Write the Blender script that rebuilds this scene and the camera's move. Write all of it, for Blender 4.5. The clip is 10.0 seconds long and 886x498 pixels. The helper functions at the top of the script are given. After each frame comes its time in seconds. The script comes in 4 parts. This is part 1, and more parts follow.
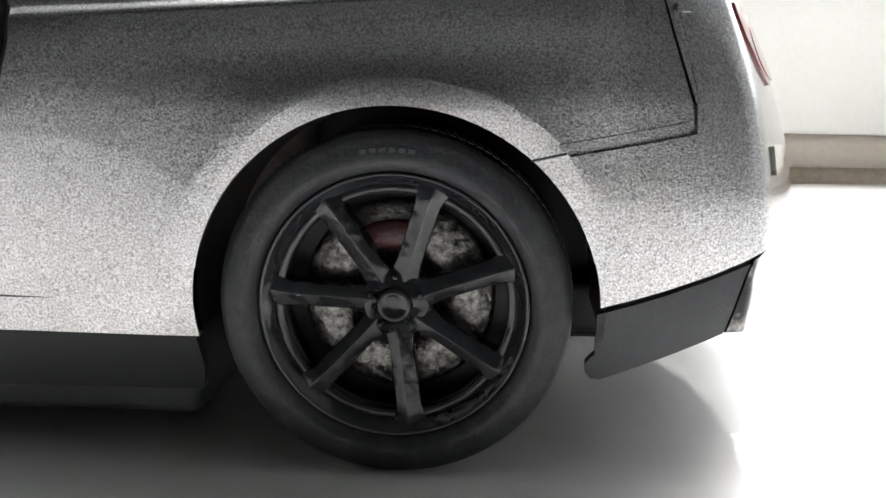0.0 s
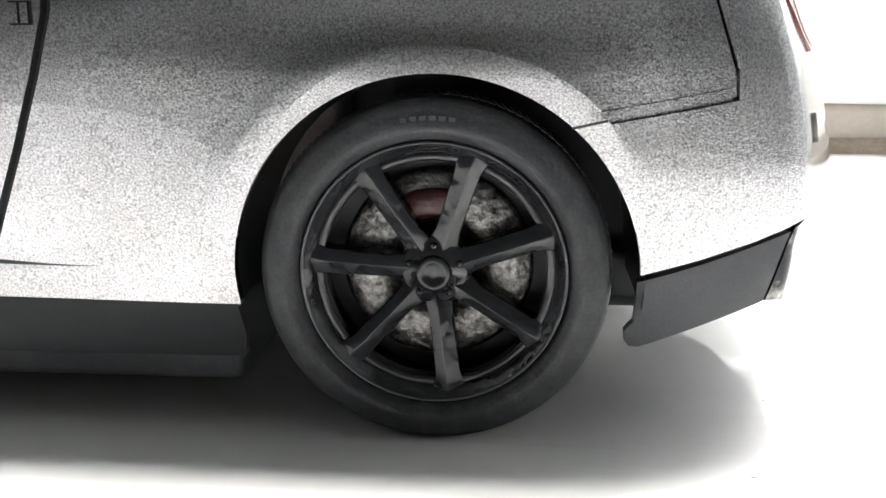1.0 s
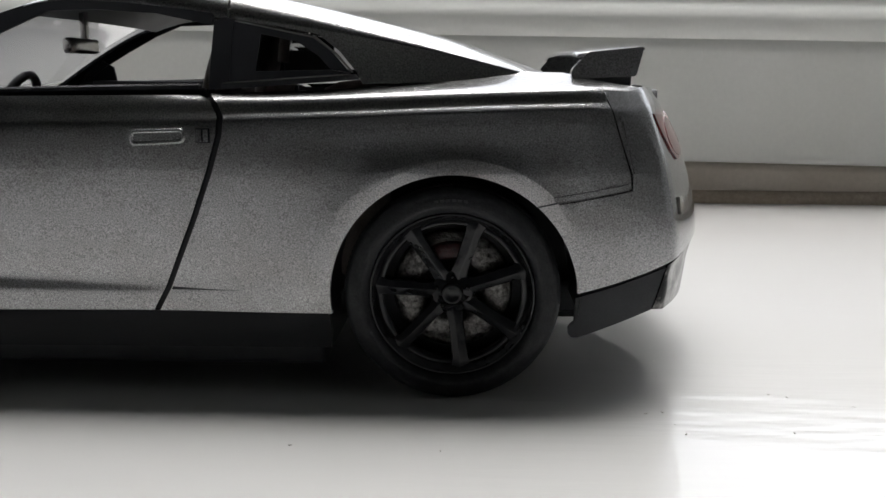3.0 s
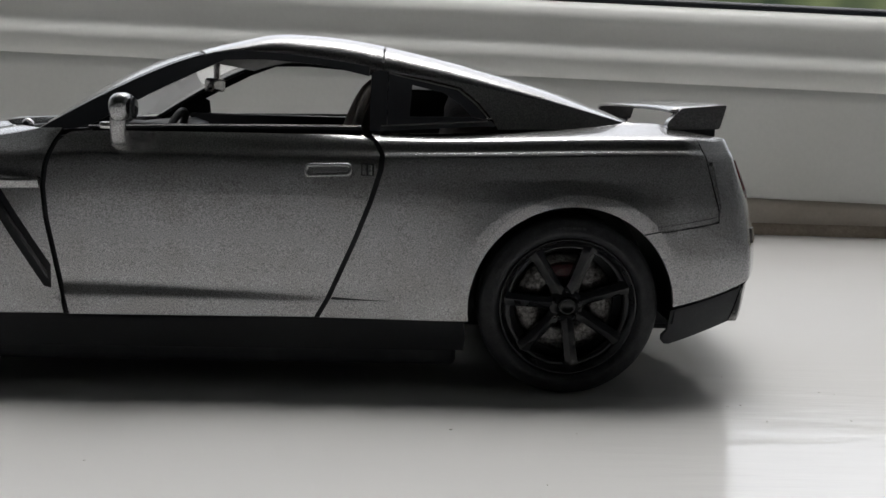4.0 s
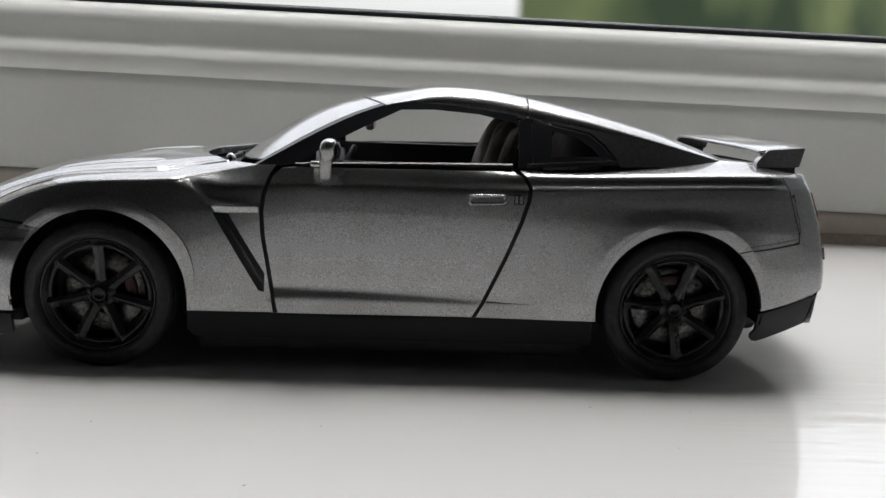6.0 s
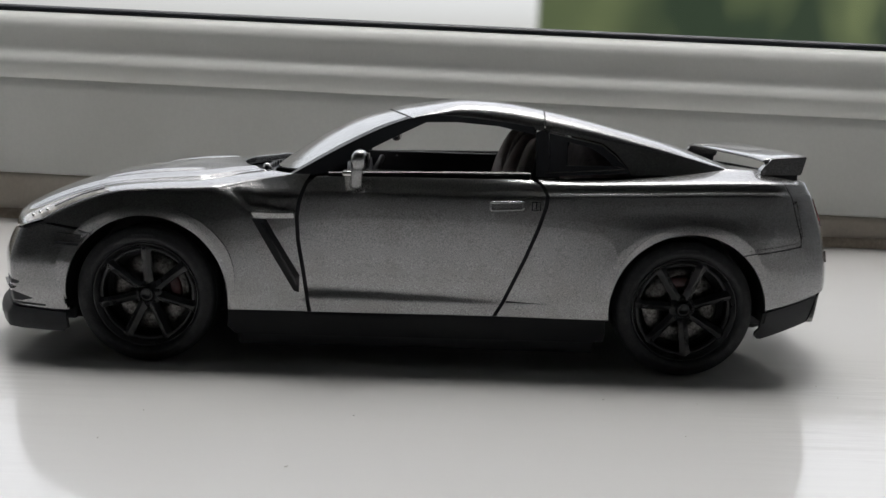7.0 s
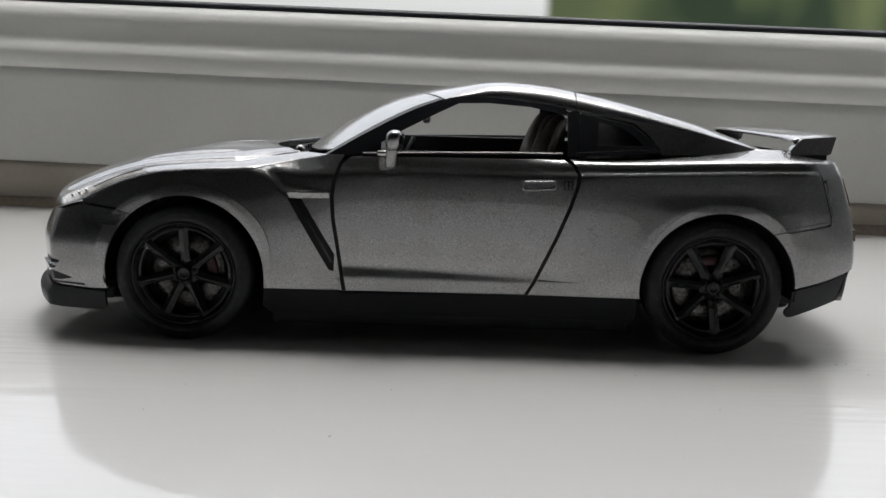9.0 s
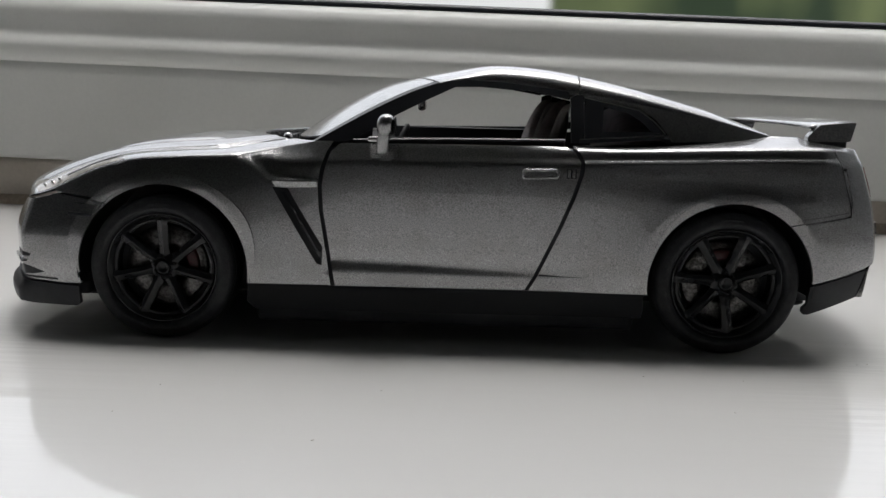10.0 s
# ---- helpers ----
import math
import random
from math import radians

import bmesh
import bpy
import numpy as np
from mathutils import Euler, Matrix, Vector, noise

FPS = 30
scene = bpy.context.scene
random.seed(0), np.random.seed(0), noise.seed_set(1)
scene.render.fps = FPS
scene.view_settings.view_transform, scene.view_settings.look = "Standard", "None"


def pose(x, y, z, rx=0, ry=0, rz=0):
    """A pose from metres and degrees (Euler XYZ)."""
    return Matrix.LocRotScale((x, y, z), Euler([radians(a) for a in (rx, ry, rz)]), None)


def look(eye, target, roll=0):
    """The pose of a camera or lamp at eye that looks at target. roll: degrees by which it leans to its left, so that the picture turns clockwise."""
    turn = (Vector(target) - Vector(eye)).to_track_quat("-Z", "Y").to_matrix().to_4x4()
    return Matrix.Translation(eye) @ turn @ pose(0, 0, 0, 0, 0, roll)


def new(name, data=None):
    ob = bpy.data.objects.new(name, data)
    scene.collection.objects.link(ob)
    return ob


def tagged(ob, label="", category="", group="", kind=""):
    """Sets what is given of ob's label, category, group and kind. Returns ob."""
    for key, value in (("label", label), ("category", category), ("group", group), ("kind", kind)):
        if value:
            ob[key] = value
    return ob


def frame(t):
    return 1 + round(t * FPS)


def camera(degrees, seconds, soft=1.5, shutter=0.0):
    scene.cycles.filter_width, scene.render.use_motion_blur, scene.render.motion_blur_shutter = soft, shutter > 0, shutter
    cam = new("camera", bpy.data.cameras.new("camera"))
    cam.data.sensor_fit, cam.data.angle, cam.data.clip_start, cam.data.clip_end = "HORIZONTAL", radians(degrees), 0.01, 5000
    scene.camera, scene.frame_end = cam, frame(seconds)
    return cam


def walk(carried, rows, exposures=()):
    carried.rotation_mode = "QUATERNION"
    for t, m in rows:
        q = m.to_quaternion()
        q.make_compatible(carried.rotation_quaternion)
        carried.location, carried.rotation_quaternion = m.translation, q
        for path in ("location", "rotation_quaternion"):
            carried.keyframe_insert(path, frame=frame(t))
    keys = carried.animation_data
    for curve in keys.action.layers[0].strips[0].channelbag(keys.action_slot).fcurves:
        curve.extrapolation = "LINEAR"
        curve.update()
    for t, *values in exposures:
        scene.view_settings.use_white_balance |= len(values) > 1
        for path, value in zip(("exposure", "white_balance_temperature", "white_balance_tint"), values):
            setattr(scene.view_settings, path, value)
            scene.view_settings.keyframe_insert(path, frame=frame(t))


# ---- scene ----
cam = camera(54.0, 10.0)
PATH = [
    (0, (0.00997, -0.10596, 0.03494), (-0.1533, 1.8401, -0.3967), -0.33),
    (0.5, (0.00789, -0.10715, 0.03501), (-0.1892, 1.8257, -0.4396), -0.62),
    (1, (0.00823, -0.10659, 0.03459), (-0.1951, 1.8218, -0.4554), -0.74),
    (1.5, (0.00826, -0.10634, 0.03464), (-0.1877, 1.8217, -0.4597), -0.71),
    (2, (0.00791, -0.10535, 0.03451), (-0.1779, 1.8293, -0.4373), -0.56),
    (2.2, (0.00783, -0.10583, 0.03471), (-0.1868, 1.8288, -0.4335), -0.63),
    (3.3, (-0.00450, -0.17085, 0.04724), (0.0003, 1.7956, -0.3177), 0.71),
    (3.5, (-0.01291, -0.17604, 0.04545), (0.0379, 1.7940, -0.2958), 1.31),
    (4, (-0.02631, -0.17456, 0.04841), (0.0536, 1.7926, -0.3037), 1.70),
    (4.5, (-0.03403, -0.17300, 0.04773), (0.0478, 1.7970, -0.2873), 1.82),
    (5, (-0.03934, -0.18557, 0.05242), (0.0352, 1.7814, -0.3020), 1.54),
    (5.5, (-0.05135, -0.19877, 0.05565), (0.0241, 1.7662, -0.3095), 1.87),
    (7, (-0.05342, -0.21915, 0.05917), (-0.0415, 1.7493, -0.2944), 1.74),
    (7.5, (-0.05838, -0.22458, 0.05983), (-0.0479, 1.7437, -0.2947), 1.67),
    (8, (-0.05692, -0.22276, 0.05801), (-0.0548, 1.7429, -0.3109), 1.69),
    (8.5, (-0.05811, -0.22275, 0.05735), (-0.0658, 1.7430, -0.3112), 1.58),
    (9, (-0.05839, -0.22217, 0.05588), (-0.0675, 1.7446, -0.3071), 1.57),
    (9.5, (-0.05753, -0.22019, 0.05667), (-0.0654, 1.7438, -0.3208), 1.57),
    (10, (-0.05697, -0.21158, 0.05131), (-0.0709, 1.7574, -0.2995), 1.59),
]
EXPOSURES = [(0.0, 2.25), (0.4, 2.7), (1.0, 2.85), (2.2, 2.9), (3.3, -0.26), (3.6, -0.24), (4.5, 0.2), (5.5, 0.27), (7.0, -0.1), (10.0, -0.07)]
walk(cam, [(t, look(eye, target, roll)) for t, eye, target, roll in PATH], EXPOSURES)

from mathutils.geometry import delaunay_2d_cdt

# ---- light ----
world = bpy.data.worlds.new("overcast_sky")
scene.world = world
world.use_nodes = True
sky = world.node_tree.nodes.new("ShaderNodeTexSky")
sky.sky_type = "NISHITA"
sky.sun_disc = False
sky.sun_elevation, sky.sun_rotation = radians(76.5), radians(12)
sky.air_density, sky.dust_density, sky.ozone_density = 1.0, 5.0, 1.0
ground_of_world = world.node_tree.nodes["Background"]
haze = world.node_tree.nodes.new("ShaderNodeHueSaturation")
haze.inputs["Saturation"].default_value = 0.25
world.node_tree.links.new(sky.outputs[0], haze.inputs["Color"])
world.node_tree.links.new(haze.outputs[0], ground_of_world.inputs["Color"])
ground_of_world.inputs["Strength"].default_value = 0.28
sun_data = bpy.data.lights.new("sun", "SUN")
sun_data.energy, sun_data.angle, sun_data.color = 0.5, radians(15), (0.97, 0.995, 1.0)
sun = new("sun", sun_data)
sun.matrix_world = look((0.15, 0.70, 3.0), (0, 0, 0))

# ---- materials ----


def material(name, base, rough=0.5, metal=0.0, spot=None, spot_scale=100.0, spot_amount=0.5, grain=0.0, grain_scale=1000.0,
             bump=0.0, bump_scale=1000.0, stretch=(1, 1, 1), coat=0.0, coat_rough=0.05, rough_vary=0.0, transmission=0.0, ior=1.45, alpha=1.0, coat_bump=False):
    """A procedural surface: base colour with large spots and fine grain, relief and varied gloss."""
    m = bpy.data.materials.new(name)
    m.use_nodes = True
    nt = m.node_tree
    n, ln = nt.nodes, nt.links
    p = n["Principled BSDF"]
    coords = n.new("ShaderNodeTexCoord")
    mapping = n.new("ShaderNodeMapping")
    mapping.inputs["Scale"].default_value = stretch
    ln.new(coords.outputs["Object"], mapping.inputs["Vector"])

    def noise_node(scale, detail, rough_n=0.5):
        k = n.new("ShaderNodeTexNoise")
        k.inputs["Scale"].default_value, k.inputs["Detail"].default_value = scale, detail
        k.inputs["Roughness"].default_value = rough_n
        ln.new(mapping.outputs[0], k.inputs["Vector"])
        return k

    def ramp(source, low, high, a, b_):
        r = n.new("ShaderNodeMapRange")
        r.inputs["From Min"].default_value, r.inputs["From Max"].default_value = low, high
        r.inputs["To Min"].default_value, r.inputs["To Max"].default_value = a, b_
        ln.new(source, r.inputs["Value"])
        return r.outputs[0]

    p.inputs["Base Color"].default_value = (*base, 1)
    colour = None
    if spot:
        mix = n.new("ShaderNodeMix")
        mix.data_type = "RGBA"
        mix.inputs["A"].default_value, mix.inputs["B"].default_value = (*base, 1), (*spot, 1)
        ln.new(ramp(noise_node(spot_scale, 4).outputs["Fac"], 0.42, 0.72, 0.0, spot_amount), mix.inputs["Factor"])
        colour = mix.outputs["Result"]
    if grain:
        hsv = n.new("ShaderNodeHueSaturation")
        if colour:
            ln.new(colour, hsv.inputs["Color"])
        else:
            hsv.inputs["Color"].default_value = (*base, 1)
        ln.new(ramp(noise_node(grain_scale, 2, 0.7).outputs["Fac"], 0.3, 0.7, 1 - grain, 1 + grain), hsv.inputs["Value"])
        colour = hsv.outputs[0]
    if colour:
        ln.new(colour, p.inputs["Base Color"])
    p.inputs["Roughness"].default_value = rough
    if rough_vary:
        ln.new(ramp(noise_node(spot_scale * 1.7, 5).outputs["Fac"], 0.3, 0.7, max(0.02, rough - rough_vary), rough + rough_vary), p.inputs["Roughness"])
    p.inputs["Metallic"].default_value = metal
    p.inputs["Coat Weight"].default_value, p.inputs["Coat Roughness"].default_value = coat, coat_rough
    p.inputs["Transmission Weight"].default_value, p.inputs["IOR"].default_value = transmission, ior
    p.inputs["Alpha"].default_value = alpha
    if bump:
        k = n.new("ShaderNodeBump")
        k.inputs["Strength"].default_value, k.inputs["Distance"].default_value = 1.0, bump
        ln.new(noise_node(bump_scale, 3).outputs["Fac"], k.inputs["Height"])
        ln.new(k.outputs[0], p.inputs["Normal"])
        if coat_bump:
            ln.new(k.outputs[0], p.inputs["Coat Normal"])
    return m


PAINT = material("silver_metallic_paint", (0.30, 0.302, 0.306), 0.265, 1.0, (0.255, 0.248, 0.243), 130, 0.8, 0.66, 5400, 0.00003, 7000, coat=1.0, coat_rough=0.03)
PAINT.node_tree.nodes["Principled BSDF"].inputs["Coat IOR"].default_value = 1.7
EDGE = material("glossy_black_edge", (0.02, 0.02, 0.022), 0.16, 0.0, (0.03, 0.03, 0.03), 500, 0.5, 0.1, 4000, ior=1.42)
TRIM = material("black_trim", (0.015, 0.016, 0.018), 0.28, 0.0, (0.016, 0.016, 0.018), 300, 0.5, 0.1, 4000, ior=1.22)
BLACK = material("black_plastic", (0.030, 0.032, 0.036), 0.45, 0.0, (0.044, 0.045, 0.048), 300, 0.6, 0.15, 4000, 0.00001, 5000, ior=1.33)
GLOSS = material("gloss_black_rim", (0.012, 0.013, 0.015), 0.06, 0.0, (0.02, 0.02, 0.022), 500, 0.5, bump=0.0005, bump_scale=240, coat=0.0, ior=1.45)
RUBBER = material("tyre_rubber", (0.019, 0.020, 0.023), 0.5, 0.0, (0.05, 0.05, 0.052), 700, 0.5, 0.3, 3000, 0.00005, 2200, ior=1.36)
DISC = material("brake_disc_metal", (0.17, 0.165, 0.16), 0.3, 1.0, (0.02, 0.017, 0.016), 1300, 1.0, 0.4, 3200, 0.00016, 1900)
RED = material("red_caliper", (0.055, 0.010, 0.012), 0.35, 0.0, (0.02, 0.012, 0.012), 900, 0.8, 0.2, 3000, 0.0001, 1500)
LENS_RED = material("red_lamp_lens", (0.13, 0.014, 0.014), 0.1, 0.0, (0.2, 0.01, 0.01), 400, 0.5, coat=0.6)
CHROME = material("silver_trim", (0.62, 0.61, 0.60), 0.22, 1.0, (0.45, 0.44, 0.43), 500, 0.5, 0.15, 4000)
WORN = material("worn_chrome", (0.015, 0.015, 0.016), 0.25, 0.8, (0.5, 0.49, 0.48), 330, 1.0, 0.2, 3000)
LAMP = material("clear_lamp_lens", (0.56, 0.53, 0.49), 0.2, 0.4, (0.11, 0.10, 0.09), 330, 0.9, 0.2, 2500, 0.0002, 500, coat=0.8)
SEAT = material("dark_seat", (0.32, 0.26, 0.245), 0.5, 0.0, (0.09, 0.068, 0.062), 300, 0.6, 0.2, 3000)
GLASS = material("clear_window_plastic", (1, 1, 1), 0.03, transmission=1.0, ior=1.25)
PALE = material("pale_seat_plastic", (0.36, 0.32, 0.30), 0.45, 0.0, (0.28, 0.24, 0.22), 300, 0.6, 0.2, 3000)
TINT = material("tinted_window_plastic", (0.30, 0.31, 0.33), 0.04, transmission=1.0, ior=1.3)
UPVC = material("white_window_plastic", (0.79, 0.795, 0.765), 0.6, 0.0, (0.71, 0.71, 0.675), 14, 0.6, 0.02, 700, 0.00002, 60, rough_vary=0.06)
SEALANT = material("brown_sealant", (0.34, 0.28, 0.22), 0.7, 0.0, (0.42, 0.36, 0.30), 40, 0.8, 0.15, 600)
BEIGE = material("mottled_beige_frame_foot", (0.52, 0.47, 0.41), 0.5, 0.0, (0.40, 0.34, 0.28), 25, 0.8, 0.05, 600)
DUST = material("dust_specks", (0.45, 0.43, 0.40), 0.5, 0.0, (0.8, 0.78, 0.75), 90, 1.0)
GASKET = material("dark_gasket", (0.015, 0.018, 0.025), 0.5, 0.0, (0.03, 0.03, 0.04), 60, 0.5)
PLASTER = material("room_plaster", (0.385, 0.389, 0.393), 0.9, 0.0, (0.345, 0.349, 0.353), 3, 0.6, 0.03, 200, 0.0005, 80)
CARPET = material("room_carpet", (0.24, 0.23, 0.22), 0.95, 0.0, (0.18, 0.17, 0.16), 8, 0.7, 0.2, 300)
LAWN = material("lawn", (0.06, 0.09, 0.03), 0.95, 0.0, (0.09, 0.11, 0.04), 0.4, 0.8, 0.2, 6)


def hedge_material():
    m = bpy.data.materials.new("self_lit_far_foliage")
    m.use_nodes = True
    n, ln = m.node_tree.nodes, m.node_tree.links
    co = n.new("ShaderNodeTexCoord")
    k = n.new("ShaderNodeTexNoise")
    k.inputs["Scale"].default_value, k.inputs["Detail"].default_value = 0.9, 1.5
    ln.new(co.outputs["Object"], k.inputs["Vector"])
    r = n.new("ShaderNodeValToRGB")
    r.color_ramp.elements[0].position, r.color_ramp.elements[0].color = 0.35, (0.035, 0.055, 0.030, 1)
    r.color_ramp.elements[1].position, r.color_ramp.elements[1].color = 0.68, (0.17, 0.20, 0.09, 1)
    ln.new(k.outputs["Fac"], r.inputs[0])
    p = n["Principled BSDF"]
    ln.new(r.outputs[0], p.inputs["Base Color"])
    # leaf colour also glows by itself, standing in for part of the daylight
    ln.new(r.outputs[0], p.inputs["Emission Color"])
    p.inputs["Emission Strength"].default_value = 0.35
    p.inputs["Roughness"].default_value = 0.9
    parts = n.new("ShaderNodeSeparateXYZ")
    ln.new(co.outputs["Object"], parts.inputs[0])
    fade = n.new("ShaderNodeMapRange")
    fade.interpolation_type = "SMOOTHSTEP"
    fade.inputs["From Min"].default_value, fade.inputs["From Max"].default_value = 0.83, 0.98
    ln.new(parts.outputs["X"], fade.inputs["Value"])
    ln.new(fade.outputs[0], p.inputs["Alpha"])
    return m


HEDGE = hedge_material()


def sill_material():
    """Thick white gloss paint, brushed along the sill: long fine ridges, patches where they are stronger."""
    m = bpy.data.materials.new("white_gloss_paint")
    m.use_nodes = True
    n, ln = m.node_tree.nodes, m.node_tree.links
    p = n["Principled BSDF"]
    co = n.new("ShaderNodeTexCoord")

    def streaks(scale, detail, stretch):
        k, f = n.new("ShaderNodeTexNoise"), n.new("ShaderNodeMapping")
        f.inputs["Scale"].default_value = stretch
        k.inputs["Scale"].default_value, k.inputs["Detail"].default_value = scale, detail
        ln.new(co.outputs["Object"], f.inputs["Vector"])
        ln.new(f.outputs[0], k.inputs["Vector"])
        return k.outputs["Fac"]

    def spread(source, low_, high_, a, b_):
        r = n.new("ShaderNodeMapRange")
        r.inputs["From Min"].default_value, r.inputs["From Max"].default_value = low_, high_
        r.inputs["To Min"].default_value, r.inputs["To Max"].default_value = a, b_
        ln.new(source, r.inputs["Value"])
        return r.outputs[0]

    mix = n.new("ShaderNodeMix")
    mix.data_type = "RGBA"
    mix.inputs["A"].default_value, mix.inputs["B"].default_value = (0.80, 0.795, 0.785, 1), (0.72, 0.71, 0.68, 1)
    ln.new(spread(streaks(9, 4, (0.3, 1, 1)), 0.42, 0.72, 0.0, 0.6), mix.inputs["Factor"])
    ln.new(mix.outputs["Result"], p.inputs["Base Color"])
    p.inputs["Roughness"].default_value = 0.3
    p.inputs["Coat Weight"].default_value, p.inputs["Coat IOR"].default_value = 1.0, 1.7
    ln.new(spread(streaks(25, 3, (0.3, 1, 1)), 0.3, 0.7, 0.008, 0.03), p.inputs["Coat Roughness"])
    fine, broad = n.new("ShaderNodeBump"), n.new("ShaderNodeBump")
    fine.inputs["Distance"].default_value = 0.00013
    broad.inputs["Distance"].default_value = 0.0001
    # the ridges stand out in patches, most of all towards both ends of the sill
    place, ends, patchy = n.new("ShaderNodeSeparateXYZ"), n.new("ShaderNodeMath"), n.new("ShaderNodeMath")
    ln.new(co.outputs["Object"], place.inputs[0])
    ends.operation, patchy.operation = "MAXIMUM", "MULTIPLY"
    ln.new(spread(place.outputs["X"], -0.010, 0.014, 0.08, 1.0), ends.inputs[0])
    ln.new(spread(place.outputs["X"], -0.135, -0.105, 1.0, 0.1), ends.inputs[1])
    near_half = n.new("ShaderNodeMath")
    near_half.operation = "MULTIPLY"
    ln.new(ends.outputs[0], near_half.inputs[0])
    ln.new(spread(place.outputs["Y"], -0.036, -0.014, 1.0, 0.02), near_half.inputs[1])
    ln.new(near_half.outputs[0], patchy.inputs[0])
    ln.new(spread(streaks(55, 2, (0.5, 1, 1)), 0.38, 0.58, 0.15, 1.0), patchy.inputs[1])
    ln.new(patchy.outputs[0], fine.inputs["Strength"])
    ln.new(streaks(460, 3, (0.14, 1, 1)), fine.inputs["Height"])
    ln.new(streaks(220, 2, (0.12, 1, 1)), broad.inputs["Height"])
    ln.new(spread(near_half.outputs[0], 0.05, 0.8, 0.12, 1.0), broad.inputs["Strength"])
    ln.new(broad.outputs[0], fine.inputs["Normal"])
    ln.new(fine.outputs[0], p.inputs["Coat Normal"])
    return m


SILL = sill_material()


def screen_material():
    """Thin clear plastic: see-through under an uneven milky film, mirroring the sky at a slant."""
    m = bpy.data.materials.new("clear_windscreen_plastic")
    m.use_nodes = True
    n, ln = m.node_tree.nodes, m.node_tree.links
    n.remove(n["Principled BSDF"])
    clear, milky, gloss = n.new("ShaderNodeBsdfTransparent"), n.new("ShaderNodeBsdfDiffuse"), n.new("ShaderNodeBsdfGlossy")
    clear.inputs["Color"].default_value = (0.94, 0.94, 0.94, 1)
    milky.inputs["Color"].default_value = (0.8, 0.8, 0.8, 1)
    gloss.inputs["Roughness"].default_value = 0.12
    a, c = n.new("ShaderNodeMixShader"), n.new("ShaderNodeMixShader")
    film_noise = n.new("ShaderNodeTexNoise")
    film_noise.inputs["Scale"].default_value, film_noise.inputs["Detail"].default_value = 90, 4
    r = n.new("ShaderNodeMapRange")
    r.inputs["To Min"].default_value, r.inputs["To Max"].default_value = 0.34, 0.52
    ln.new(film_noise.outputs["Fac"], r.inputs["Value"])
    ln.new(r.outputs[0], a.inputs[0])
    ln.new(clear.outputs[0], a.inputs[1])
    lit, film_ = n.new("ShaderNodeBsdfTranslucent"), n.new("ShaderNodeMixShader")
    lit.inputs["Color"].default_value = (0.85, 0.85, 0.85, 1)
    film_.inputs[0].default_value = 0.5
    ln.new(milky.outputs[0], film_.inputs[1])
    ln.new(lit.outputs[0], film_.inputs[2])
    ln.new(film_.outputs[0], a.inputs[2])
    # gloss of both faces of the sheet, rising towards a slant
    slant, rise, both_faces = n.new("ShaderNodeLayerWeight"), n.new("ShaderNodeMath"), n.new("ShaderNodeMapRange")
    slant.inputs["Blend"].default_value = 0.5
    rise.operation = "POWER"
    rise.inputs[1].default_value = 1.8
    both_faces.inputs["To Min"].default_value, both_faces.inputs["To Max"].default_value = 0.08, 1.0
    ln.new(slant.outputs["Facing"], rise.inputs[0])
    ln.new(rise.outputs[0], both_faces.inputs["Value"])
    ln.new(both_faces.outputs[0], c.inputs[0])
    ln.new(a.outputs[0], c.inputs[1])
    ln.new(gloss.outputs[0], c.inputs[2])
    ln.new(c.outputs[0], n["Material Output"].inputs["Surface"])
    return m


SCREEN = screen_material()

# ---- mesh helpers ----


def link_mesh(name, bm, mat, parent=None, label="", smooth=True):
    me = bpy.data.meshes.new(name)
    bmesh.ops.recalc_face_normals(bm, faces=bm.faces[:])
    for f in bm.faces:
        f.smooth = smooth
    bm.to_mesh(me)
    bm.free()
    me.materials.append(mat)
    ob = new(name, me)
    if parent:
        ob.parent = parent
    if label:
        ob["label"] = label
    return ob


def part(name, bm, mat, parent, label="", smooth=True):
    return link_mesh(name, bm, mat, parent, label, smooth)


def box(bm, x0, x1, y0, y1, z0, z1, bevel=0.0, segments=2):
    """A box in metres, with rounded edges."""
    vs = bmesh.ops.create_cube(bm, size=1.0)["verts"]
    bmesh.ops.transform(bm, verts=vs, matrix=Matrix.Translation(((x0 + x1) / 2, (y0 + y1) / 2, (z0 + z1) / 2)) @ Matrix.Diagonal((x1 - x0, y1 - y0, z1 - z0, 1)))
    if bevel:
        es = list({e for v in vs for e in v.link_edges})
        bmesh.ops.bevel(bm, geom=es, offset=bevel, segments=segments, profile=0.5, affect="EDGES")


def grid_mesh(bm, rows):
    """Faces between rows of points of equal length."""
    vs = [[bm.verts.new(p) for p in row] for row in rows]
    for a, c in zip(vs, vs[1:]):
        for i in range(len(a) - 1):
            bm.faces.new((a[i], a[i + 1], c[i + 1], c[i]))
    return vs


def curve(x, pts):
    """A smooth curve through (x, value) points."""
    if x <= pts[0][0]:
        return pts[0][1]
    if x >= pts[-1][0]:
        return pts[-1][1]
    for i in range(len(pts) - 1):
        if x <= pts[i + 1][0]:
            break
    x0, y0 = pts[i]
    x1, y1 = pts[i + 1]
    h = x1 - x0
    d = (y1 - y0) / h
    da = d if i == 0 else (y1 - pts[i - 1][1]) / (x1 - pts[i - 1][0])
    db = d if i + 2 >= len(pts) else (pts[i + 2][1] - y0) / (pts[i + 2][0] - x0)
    t = (x - x0) / h
    return (2 * t**3 - 3 * t * t + 1) * y0 + (t**3 - 2 * t * t + t) * h * da + (3 * t * t - 2 * t**3) * y1 + (t**3 - t * t) * h * db


def step(x, a, b_):
    t = min(1.0, max(0.0, (x - a) / (b_ - a)))
    return t * t * (3 - 2 * t)


